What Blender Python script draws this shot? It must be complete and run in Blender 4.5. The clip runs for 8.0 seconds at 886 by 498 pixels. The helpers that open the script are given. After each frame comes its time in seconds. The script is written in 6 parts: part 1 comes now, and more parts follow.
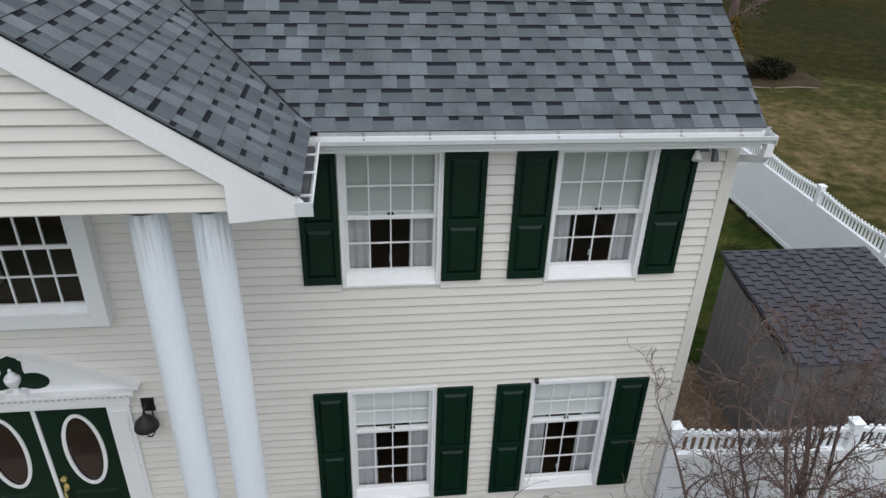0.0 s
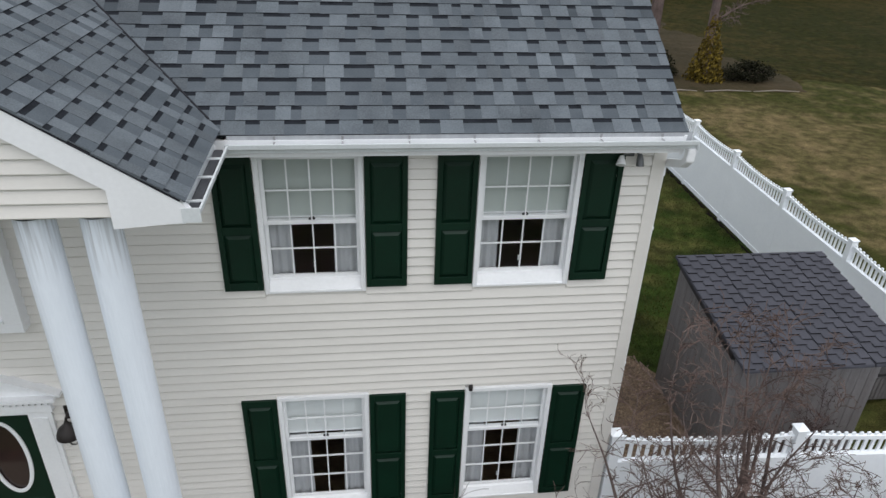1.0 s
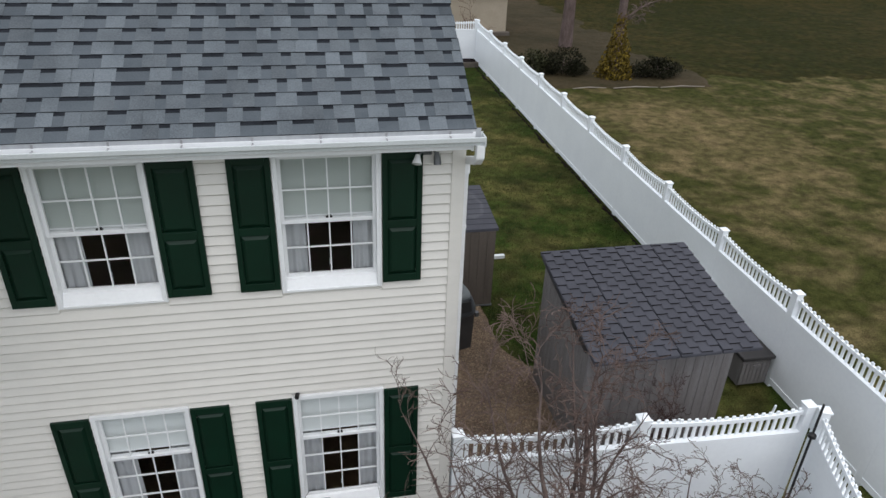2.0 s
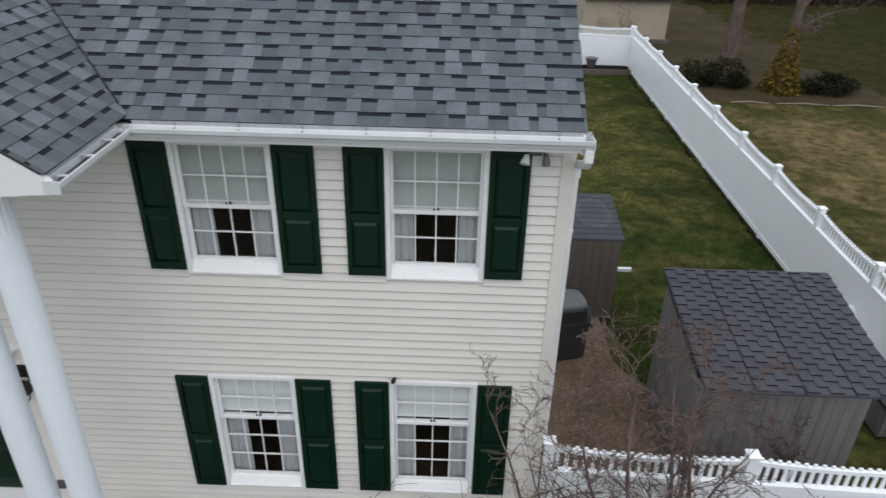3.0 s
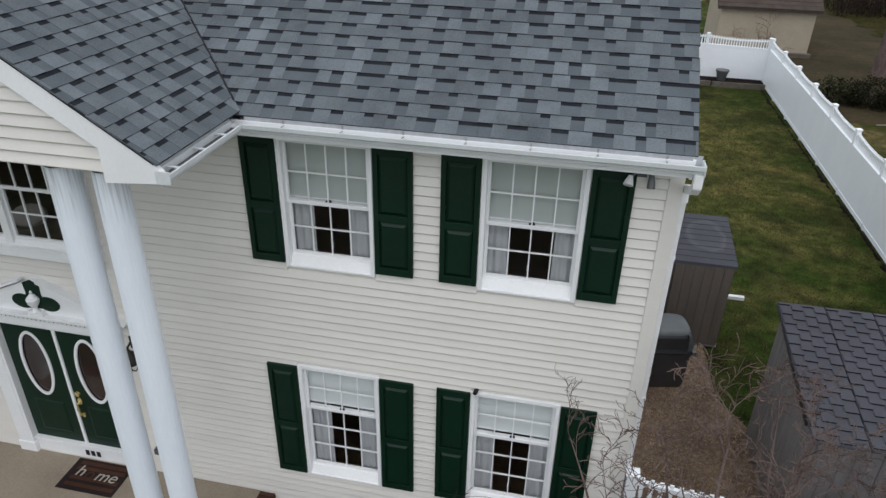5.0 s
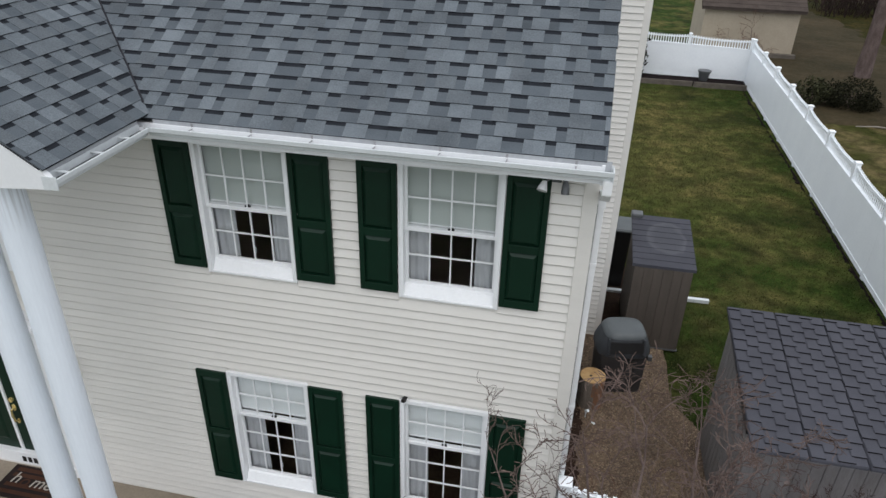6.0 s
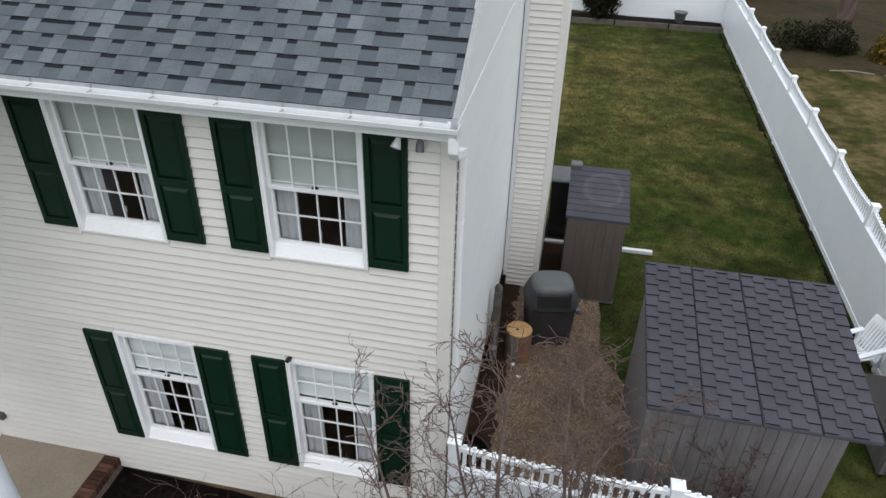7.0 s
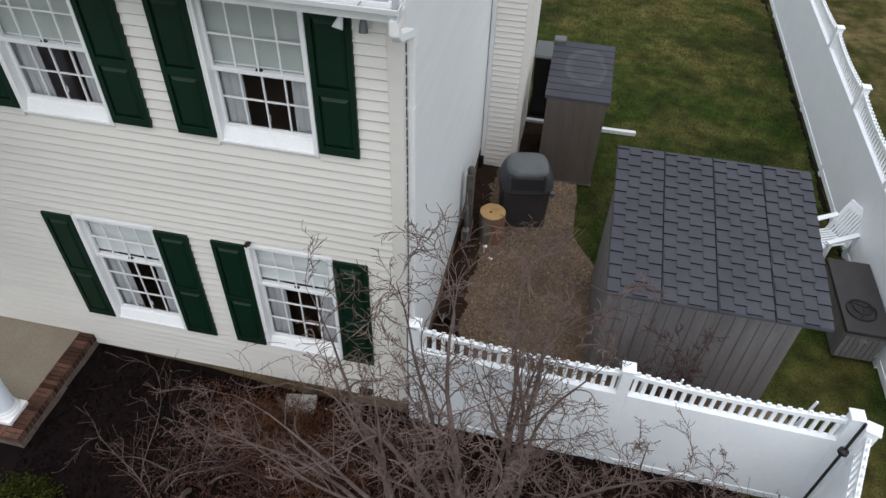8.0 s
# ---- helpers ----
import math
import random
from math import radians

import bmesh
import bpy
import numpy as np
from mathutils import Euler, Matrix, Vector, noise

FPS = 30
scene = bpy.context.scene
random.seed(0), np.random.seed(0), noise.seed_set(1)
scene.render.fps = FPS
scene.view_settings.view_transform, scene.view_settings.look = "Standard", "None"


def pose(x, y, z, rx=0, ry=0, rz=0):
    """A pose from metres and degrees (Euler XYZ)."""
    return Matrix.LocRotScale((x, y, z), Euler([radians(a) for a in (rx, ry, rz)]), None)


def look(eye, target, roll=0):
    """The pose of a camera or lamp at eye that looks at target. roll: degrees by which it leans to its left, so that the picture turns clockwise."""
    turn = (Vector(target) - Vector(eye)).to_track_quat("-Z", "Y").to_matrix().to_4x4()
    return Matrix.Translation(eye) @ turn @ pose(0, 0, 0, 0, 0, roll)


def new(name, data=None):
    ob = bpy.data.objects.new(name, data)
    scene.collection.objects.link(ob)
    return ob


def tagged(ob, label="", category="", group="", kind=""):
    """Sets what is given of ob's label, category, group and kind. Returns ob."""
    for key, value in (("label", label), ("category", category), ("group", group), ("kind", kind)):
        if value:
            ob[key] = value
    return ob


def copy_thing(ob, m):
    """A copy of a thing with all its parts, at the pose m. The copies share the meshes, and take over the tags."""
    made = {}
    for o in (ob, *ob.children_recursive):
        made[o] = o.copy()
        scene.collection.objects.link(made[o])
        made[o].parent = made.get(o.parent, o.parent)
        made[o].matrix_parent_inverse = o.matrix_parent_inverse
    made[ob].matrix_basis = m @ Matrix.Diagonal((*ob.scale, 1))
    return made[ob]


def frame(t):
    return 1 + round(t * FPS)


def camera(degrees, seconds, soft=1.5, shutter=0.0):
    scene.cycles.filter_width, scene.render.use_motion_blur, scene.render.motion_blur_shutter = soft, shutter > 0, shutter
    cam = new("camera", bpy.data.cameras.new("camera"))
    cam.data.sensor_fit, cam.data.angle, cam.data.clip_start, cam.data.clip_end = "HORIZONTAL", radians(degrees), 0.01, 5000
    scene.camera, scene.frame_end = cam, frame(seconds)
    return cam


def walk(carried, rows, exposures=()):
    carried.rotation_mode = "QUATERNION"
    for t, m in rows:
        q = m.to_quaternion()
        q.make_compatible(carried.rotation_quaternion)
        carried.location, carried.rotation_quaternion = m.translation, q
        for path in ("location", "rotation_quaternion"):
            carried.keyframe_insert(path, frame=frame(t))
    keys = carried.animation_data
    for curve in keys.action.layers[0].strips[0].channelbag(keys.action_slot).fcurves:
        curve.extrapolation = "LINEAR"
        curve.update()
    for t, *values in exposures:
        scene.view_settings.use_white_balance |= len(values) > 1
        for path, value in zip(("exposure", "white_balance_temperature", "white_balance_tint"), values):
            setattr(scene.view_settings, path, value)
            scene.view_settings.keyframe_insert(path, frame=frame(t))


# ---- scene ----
# ---- camera ----
cam = camera(65.2, 8.0, soft=1.45, shutter=0.12)
PATH = [
    (0, (-3.562, -5.81, 7.847), (-3.318, -3.908, 6.769), 1.9),
    (0.5, (-3.328, -5.798, 7.836), (-3.076, -3.895, 6.763), 2.3),
    (1, (-2.873, -5.784, 7.846), (-2.615, -3.88, 6.774), 2.2),
    (1.5, (-2.195, -5.822, 7.874), (-1.835, -3.93, 6.809), 2.5),
    (1.7, (-1.862, -5.84, 7.856), (-1.451, -3.959, 6.793), 2.2),
    (2.8, (-1.113, -6.018, 7.825), (-0.932, -4.098, 6.769), 1.5),
    (3, (-1.122, -5.992, 7.823), (-1.156, -4.066, 6.761), 1.3),
    (3.5, (-1.162, -5.925, 7.878), (-1.546, -4.045, 6.802), 1.3),
    (4, (-1.177, -5.895, 7.871), (-1.557, -4.012, 6.798), 1.4),
    (5.5, (-0.711, -5.737, 7.872), (-1.081, -3.848, 6.806), 1.3),
    (6, (-0.289, -5.542, 7.877), (-0.656, -3.654, 6.808), 1.5),
    (6.5, (0.233, -5.295, 7.9), (-0.122, -3.408, 6.829), 1.7),
    (7, (0.838, -5.062, 7.904), (0.496, -3.26, 6.688), 1.4),
    (7.5, (1.173, -4.906, 7.908), (0.868, -3.253, 6.489), 1.6),
    (8, (1.218, -4.822, 7.952), (0.936, -3.263, 6.426), 2.2),
]
EXPOSURES = [(0.0, 0.04), (1.5, 0.11), (3.0, 0.03), (3.5, -0.10), (4.0, -0.11), (5.5, 0.06), (6.5, 0.14), (7.0, 0.18), (8.0, 0.13)]
walk(cam, [(t, look(eye, target, roll)) for t, eye, target, roll in PATH], EXPOSURES)

# ---- light: bright overcast sky, weak wide sun ----
HORIZON, ZENITH = 0.92, 1.16          # brightness of the cloud deck
SUN_EL, SUN_AZ = 66.0, 160.0     # degrees; azimuth clockwise from +y
world = bpy.data.worlds.new("overcast")
scene.world = world
world.use_nodes = True
wn = world.node_tree.nodes
sky = wn.new("ShaderNodeTexSky")
sky.sky_type = "NISHITA"
sky.sun_disc = False
sky.sun_elevation, sky.sun_rotation = radians(SUN_EL), radians(SUN_AZ)
sky.air_density, sky.dust_density, sky.ozone_density = 1.0, 4.0, 1.0
soften = wn.new("ShaderNodeHueSaturation")      # cloud cover takes the blue out of the sky
soften.inputs["Saturation"].default_value = 0.84
world.node_tree.links.new(sky.outputs[0], soften.inputs["Color"])
deck_mix = wn.new("ShaderNodeMix")               # an even cloud deck over the clear sky
deck_mix.data_type = "RGBA"
deck_mix.inputs["Factor"].default_value = 0.65
world.node_tree.links.new(soften.outputs[0], deck_mix.inputs["A"])
up, height, rise, deck = (wn.new("ShaderNode" + k) for k in ("TexCoord", "SeparateXYZ", "MapRange", "VectorMath"))
world.node_tree.links.new(up.outputs["Generated"], height.inputs[0])
world.node_tree.links.new(height.outputs["Z"], rise.inputs["Value"])
rise.inputs["To Min"].default_value, rise.inputs["To Max"].default_value = HORIZON, ZENITH
deck.operation, deck.inputs[0].default_value = "SCALE", (7.6, 7.95, 8.4)
world.node_tree.links.new(rise.outputs[0], deck.inputs["Scale"])
world.node_tree.links.new(deck.outputs[0], deck_mix.inputs["B"])
world.node_tree.links.new(deck_mix.outputs["Result"], wn["Background"].inputs["Color"])
wn["Background"].inputs["Strength"].default_value = 0.15
sun_data = bpy.data.lights.new("sun", "SUN")
sun_data.energy, sun_data.angle, sun_data.color = 0.8, radians(100), (0.97, 0.99, 1.0)
sun = new("sun", sun_data)
az, el = radians(SUN_AZ), radians(SUN_EL)
sun.matrix_world = look((0, 0, 0), (-math.sin(az) * math.cos(el), -math.cos(az) * math.cos(el), -math.sin(el)))


# ---- materials ----
def material(name, base, rough=0.6, metal=0.0, spots=None, scale=3.0, fine=60.0, amount=0.25, bump=0.0, bump_scale=80.0,
             random_tone=0.0, island=False, stretch=(1, 1, 1)):
    """Procedural surface: a base colour mixed with `spots` by coarse and fine noise, optional relief and piece-wise tone."""
    m = bpy.data.materials.new(name)
    m.use_nodes = True
    n, l = m.node_tree.nodes, m.node_tree.links
    b = n["Principled BSDF"]
    b.inputs["Roughness"].default_value, b.inputs["Metallic"].default_value = rough, metal
    if max(base) < 0.16 and not metal:
        b.inputs["Specular IOR Level"].default_value = 0.5 * max(0.15, 1 - (rough - 0.3) * 1.6)      # rough dark matter has little sheen
    mp = n.new("ShaderNodeMapping")
    mp.inputs["Scale"].default_value = stretch
    geo = n.new("ShaderNodeNewGeometry")
    l.new(geo.outputs["Position"], mp.inputs["Vector"])
    big, small = n.new("ShaderNodeTexNoise"), n.new("ShaderNodeTexNoise")
    big.inputs["Scale"].default_value, small.inputs["Scale"].default_value = scale, fine
    big.inputs["Detail"].default_value = small.inputs["Detail"].default_value = 4
    l.new(mp.outputs[0], big.inputs["Vector"])
    l.new(mp.outputs[0], small.inputs["Vector"])
    add = n.new("ShaderNodeMath")
    add.operation = "MULTIPLY_ADD"
    add.inputs[1].default_value = 0.55
    half = n.new("ShaderNodeMath")
    half.operation = "MULTIPLY"
    half.inputs[1].default_value = 0.45
    l.new(small.outputs["Fac"], half.inputs[0])
    l.new(big.outputs["Fac"], add.inputs[0])
    l.new(half.outputs[0], add.inputs[2])
    ramp = n.new("ShaderNodeMapRange")
    ramp.inputs["From Min"].default_value, ramp.inputs["From Max"].default_value = 0.36, 0.64
    l.new(add.outputs[0], ramp.inputs["Value"])
    mix = n.new("ShaderNodeMix")
    mix.data_type = "RGBA"
    c2 = spots if spots else tuple(c * (1 - amount) for c in base)
    mix.inputs["A"].default_value, mix.inputs["B"].default_value = (*base, 1), (*c2, 1)
    l.new(ramp.outputs[0], mix.inputs["Factor"])
    out = mix.outputs["Result"]
    if random_tone:
        pick = geo.outputs["Random Per Island"] if island else n.new("ShaderNodeObjectInfo").outputs["Random"]
        tone = n.new("ShaderNodeMapRange")
        tone.inputs["To Min"].default_value, tone.inputs["To Max"].default_value = 1 - random_tone, 1 + random_tone
        l.new(pick, tone.inputs["Value"])
        mul = n.new("ShaderNodeVectorMath")
        mul.operation = "SCALE"
        l.new(out, mul.inputs[0])
        l.new(tone.outputs[0], mul.inputs["Scale"])
        out = mul.outputs[0]
    l.new(out, b.inputs["Base Color"])
    if bump:
        bn, tex = n.new("ShaderNodeBump"), n.new("ShaderNodeTexNoise")
        tex.inputs["Scale"].default_value, tex.inputs["Detail"].default_value = bump_scale, 5
        l.new(mp.outputs[0], tex.inputs["Vector"])
        l.new(tex.outputs["Fac"], bn.inputs["Height"])
        bn.inputs["Strength"].default_value, bn.inputs["Distance"].default_value = bump, 0.01
        l.new(bn.outputs[0], b.inputs["Normal"])
    return m


def lawn_material(name, green, straw, patch, share=(-0.05, 0.62), dry=(), mottle=0.4, moss=None):
    """Winter grass: straw patches in green, clumps and blades at three scales, with relief; dry: worn patches (x, y, rx, ry, amount); moss: dark colour of the thin places."""
    m = bpy.data.materials.new(name)
    m.use_nodes = True
    n, l = m.node_tree.nodes, m.node_tree.links
    b, geo = n["Principled BSDF"], n.new("ShaderNodeNewGeometry")
    b.inputs["Roughness"].default_value = 0.95
    b.inputs["Specular IOR Level"].default_value = 0.04

    def noise_at(scale, lo, hi, to_lo, to_hi, detail=3):
        t, r = n.new("ShaderNodeTexNoise"), n.new("ShaderNodeMapRange")
        t.inputs["Scale"].default_value, t.inputs["Detail"].default_value = scale, detail
        l.new(geo.outputs["Position"], t.inputs["Vector"])
        for key, v in (("From Min", lo), ("From Max", hi), ("To Min", to_lo), ("To Max", to_hi)):
            r.inputs[key].default_value = v
        l.new(t.outputs["Fac"], r.inputs["Value"])
        return t, r.outputs[0]
    _, big = noise_at(patch, 0.36, 0.64, *share)
    _, clump = noise_at(0.95, 0.36, 0.66, -0.35, 0.55)
    add = n.new("ShaderNodeMath")
    add.use_clamp = True
    l.new(big, add.inputs[0])
    l.new(clump, add.inputs[1])
    for x, y, rx, ry, amount in dry:
        warp, mp, ln, fade, more = (n.new("ShaderNode" + k) for k in ("VectorMath", "Mapping", "VectorMath", "MapRange", "Math"))
        wob = n.new("ShaderNodeTexNoise")
        wob.inputs["Scale"].default_value = 0.45
        l.new(geo.outputs["Position"], wob.inputs["Vector"])
        warp.operation, warp.inputs[1].default_value = "MULTIPLY_ADD", (4.0, 4.0, 0.0)
        l.new(wob.outputs["Color"], warp.inputs[0])
        l.new(geo.outputs["Position"], warp.inputs[2])
        mp.inputs["Scale"].default_value = (1 / rx, 1 / ry, 0.0)
        mp.inputs["Location"].default_value = (-(x + 2.0) / rx, -(y + 2.0) / ry, 0.0)
        ln.operation, fade.interpolation_type = "LENGTH", "SMOOTHSTEP"
        fade.inputs["From Min"].default_value, fade.inputs["From Max"].default_value, fade.inputs["To Min"].default_value, fade.inputs["To Max"].default_value = 0.3, 1.3, amount, 0.0
        l.new(warp.outputs[0], mp.inputs["Vector"])
        l.new(mp.outputs[0], ln.inputs[0])
        l.new(ln.outputs["Value"], fade.inputs["Value"])
        more.use_clamp = True
        l.new(add.outputs[0], more.inputs[0])
        l.new(fade.outputs[0], more.inputs[1])
        add = more
    mix = n.new("ShaderNodeMix")
    mix.data_type = "RGBA"
    mix.inputs["A"].default_value, mix.inputs["B"].default_value = (*green, 1), (*straw, 1)
    l.new(add.outputs[0], mix.inputs["Factor"])
    out = mix.outputs["Result"]
    if moss:
        _, thin = noise_at(0.62, 0.50, 0.68, 0.0, 0.85, 6)
        dark = n.new("ShaderNodeMix")
        dark.data_type = "RGBA"
        dark.inputs["B"].default_value = (*moss, 1)
        l.new(out, dark.inputs["A"])
        l.new(thin, dark.inputs["Factor"])
        out = dark.outputs["Result"]
    tex, tone = noise_at(3.2, 0.3, 0.7, 1 - mottle, 1 + mottle)
    fine, tone2 = noise_at(34.0, 0.3, 0.7, 0.6, 1.4)
    for t in (tone, tone2):
        mul = n.new("ShaderNodeVectorMath")
        mul.operation = "SCALE"
        l.new(out, mul.inputs[0])
        l.new(t, mul.inputs["Scale"])
        out = mul.outputs[0]
    l.new(out, b.inputs["Base Color"])
    bump = n.new("ShaderNodeBump")
    bump.inputs["Strength"].default_value, bump.inputs["Distance"].default_value = 0.8, 0.03
    l.new(fine.outputs["Fac"], bump.inputs["Height"])
    l.new(bump.outputs[0], b.inputs["Normal"])
    return m


def glass(name):
    m = bpy.data.materials.new(name)
    m.use_nodes = True
    n, l = m.node_tree.nodes, m.node_tree.links
    clear, gloss, mixer, fres = (n.new("ShaderNodeBsdfTransparent"), n.new("ShaderNodeBsdfGlossy"), n.new("ShaderNodeMixShader"), n.new("ShaderNodeLayerWeight"))
    power, share = n.new("ShaderNodeMath"), n.new("ShaderNodeMath")
    power.operation, share.operation = "POWER", "MULTIPLY_ADD"
    power.inputs[1].default_value, share.inputs[1].default_value, share.inputs[2].default_value = 5.0, 0.5, 0.025
    clear.inputs["Color"].default_value = (0.97, 0.975, 0.975, 1)
    gloss.inputs["Roughness"].default_value = 0.02
    l.new(fres.outputs["Facing"], power.inputs[0])
    l.new(power.outputs[0], share.inputs[0])
    l.new(share.outputs[0], mixer.inputs[0])
    l.new(clear.outputs[0], mixer.inputs[1])
    l.new(gloss.outputs[0], mixer.inputs[2])
    l.new(mixer.outputs[0], n["Material Output"].inputs["Surface"])
    return m


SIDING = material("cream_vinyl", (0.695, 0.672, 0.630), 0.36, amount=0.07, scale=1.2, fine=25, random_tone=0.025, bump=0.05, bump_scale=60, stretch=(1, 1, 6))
# copy of the cream vinyl with the gable's cool sky light in its colour
GABLE = material("gable_light_vinyl", (0.735, 0.757, 0.760), 0.36, amount=0.06, scale=1.2, fine=25, random_tone=0.02, bump=0.05, bump_scale=60, stretch=(1, 1, 6))
WHITE = material("white_trim", (0.83, 0.84, 0.85), 0.4, amount=0.07, scale=2.0, fine=30)
VINYL = material("white_vinyl_fence", (0.875, 0.905, 0.93), 0.35, spots=(0.825, 0.855, 0.885), scale=1.5, fine=14)
ALU = material("white_gutter_metal", (0.66, 0.69, 0.70), 0.35, amount=0.12, scale=3.0, fine=40)
GUTTER_IN = material("gutter_inside", (0.40, 0.41, 0.43), 0.6, spots=(0.31, 0.32, 0.33), scale=6, fine=50)
GREEN = material("dark_green_paint", (0.0010, 0.0200, 0.0095), 0.52, amount=0.3, scale=4, fine=60)
SHINGLE_O = material("asphalt_shingle", (0.140, 0.160, 0.177), 0.92, spots=(0.066, 0.078, 0.089), scale=2.1, fine=90, random_tone=0.21, bump=0.5, bump_scale=320)
SHINGLE_J = material("asphalt_shingle_far", (0.140, 0.160, 0.177), 0.92, spots=(0.066, 0.078, 0.089), scale=2.1, fine=90, random_tone=0.21, island=True, bump=0.5, bump_scale=320)
SLOT_GREY = material("lower_layer_granules", (0.095, 0.109, 0.122), 0.92, spots=(0.066, 0.077, 0.087), scale=2.5, fine=110, random_tone=0.22, island=True, bump=0.5, bump_scale=320)
SHADOW_BAND = material("dark_granules_butt_shade", (0.024, 0.027, 0.033), 0.95, amount=0.4, scale=9, fine=280, bump=0.5, bump_scale=320)
FELT = material("roof_underlay", (0.03, 0.03, 0.035), 0.95)
CONCRETE = material("porch_concrete", (0.29, 0.245, 0.185), 0.85, spots=(0.22, 0.18, 0.135), scale=1.6, fine=40, bump=0.2, bump_scale=150)
FOUND = material("foundation_concrete", (0.24, 0.17, 0.095), 0.9, spots=(0.10, 0.068, 0.040), scale=2.2, fine=30, bump=0.3)
BRICK = material("red_brick", (0.130, 0.062, 0.042), 0.9, spots=(0.045, 0.030, 0.025), scale=6, fine=70, random_tone=0.5, bump=0.4)
PORCH_SIDE = material("weathered_masonry", (0.19, 0.15, 0.125), 0.95, spots=(0.085, 0.062, 0.052), scale=5, fine=40, bump=0.5, bump_scale=40)
MORTAR = material("mortar", (0.30, 0.28, 0.25), 0.95, bump=0.3)
LAWN = lawn_material("winter_lawn", (0.025, 0.042, 0.008), (0.110, 0.095, 0.033), 0.30, (-0.20, 0.30), [(2.6, 17.0, 3.6, 7.0, 0.55), (5.2, 0.9, 1.3, 1.5, 0.6)], 0.42, (0.017, 0.020, 0.007))
LAWN_DRY = lawn_material("neighbour_lawn", (0.038, 0.040, 0.011), (0.130, 0.099, 0.048), 0.17, (-0.1, 0.35), [(12.2, 14.8, 3.4, 4.6, 0.5)])
# far grass: its shade is mixed into these darker colours
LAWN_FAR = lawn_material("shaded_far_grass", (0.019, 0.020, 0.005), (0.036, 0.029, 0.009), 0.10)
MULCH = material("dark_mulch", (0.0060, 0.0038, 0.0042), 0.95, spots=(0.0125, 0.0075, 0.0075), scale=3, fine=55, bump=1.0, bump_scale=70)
GRAVEL = material("brown_gravel", (0.190, 0.132, 0.082), 0.95, spots=(0.058, 0.038, 0.027), scale=1.5, fine=70, bump=1.0, bump_scale=75)
RESIN_ROOF = material("charcoal_resin", (0.070, 0.071, 0.085), 0.75, amount=0.25, scale=2.5, fine=90, bump=0.25, bump_scale=200)
RESIN_WALL = material("grey_brown_resin", (0.195, 0.184, 0.184), 0.6, spots=(0.128, 0.116, 0.113), scale=2.5, fine=25, bump=0.25, bump_scale=60, stretch=(4, 4, 0.5))
RESIN_BROWN = material("brown_resin", (0.110, 0.092, 0.078), 0.6, amount=0.25, scale=2.5, fine=25, bump=0.25, bump_scale=60, stretch=(4, 4, 0.5))
GLASS = glass("window_glass")
DARKROOM = material("dim_room_paint", (0.44, 0.28, 0.34), 0.9, amount=0.2)
BLIND = material("pale_roller_blind", (0.46, 0.50, 0.475), 0.9, amount=0.10, scale=3, fine=40)
BLIND_PALE = material("white_roller_blind", (0.76, 0.79, 0.79), 0.9, amount=0.06, scale=3, fine=40)
CURTAIN = material("grey_white_curtain", (0.50, 0.51, 0.53), 0.9, amount=0.12, scale=3, fine=40)
BLACK = material("black_metal", (0.012, 0.011, 0.011), 0.45)
BRASS = material("brass", (0.86, 0.70, 0.30), 0.25, metal=0.6)
BARK = material("grey_brown_bark", (0.076, 0.054, 0.050), 0.9, spots=(0.168, 0.129, 0.116), scale=6, fine=60, bump=0.4, stretch=(1, 1, 0.4))
TWIG = material("reddish_twigs", (0.080, 0.040, 0.032), 0.9, amount=0.5, scale=4, fine=40)


# ---- building blocks ----
def box(bm, x0, x1, y0, y1, z0, z1, bevel=0.0):
    r = bmesh.ops.create_cube(bm, size=1.0, matrix=Matrix.LocRotScale(((x0 + x1) / 2, (y0 + y1) / 2, (z0 + z1) / 2), None, (x1 - x0, y1 - y0, z1 - z0)))
    if bevel:
        edges = list({e for v in r["verts"] for e in v.link_edges})
        bmesh.ops.bevel(bm, geom=edges, offset=bevel, segments=2, affect="EDGES", profile=0.6)
    return bm


def boxes(*rows, bevel=0.0):
    bm = bmesh.new()
    for r in rows:
        box(bm, *r, bevel=bevel)
    return bm


def prism(bm, points, axis, a, b):
    """Extrudes an outline between a and b: axis 'y' takes (x, z) points, 'x' takes (y, z), 'z' takes (x, y)."""
    def put(p, w):
        return {"y": (p[0], w, p[1]), "x": (w, p[0], p[1]), "z": (p[0], p[1], w)}[axis]
    lo, hi = [bm.verts.new(put(p, a)) for p in points], [bm.verts.new(put(p, b)) for p in points]
    faces = [bm.faces.new(lo), bm.faces.new(list(reversed(hi)))]
    for i in range(len(points)):
        j = (i + 1) % len(points)
        faces.append(bm.faces.new((lo[j], lo[i], hi[i], hi[j])))
    bmesh.ops.recalc_face_normals(bm, faces=faces)
    return bm


def tube(bm, path, radii, sides=8):
    """A round tube along a list of points; radii: one number or one for each point."""
    pts = [Vector(p) for p in path]
    rr = radii if isinstance(radii, (list, tuple)) else [radii] * len(pts)
    rings = []
    for i, p in enumerate(pts):
        d = (pts[min(i + 1, len(pts) - 1)] - pts[max(i - 1, 0)]).normalized()
        q = d.to_track_quat("Z", "Y")
        rings.append([bm.verts.new(p + q @ Vector((rr[i] * math.cos(2 * math.pi * k / sides), rr[i] * math.sin(2 * math.pi * k / sides), 0))) for k in range(sides)])
    for a, b in zip(rings, rings[1:]):
        for k in range(sides):
            bm.faces.new((a[k], a[(k + 1) % sides], b[(k + 1) % sides], b[k]))
    if sides > 2:
        bm.faces.new(list(reversed(rings[0])))
        bm.faces.new(rings[-1])
    return bm


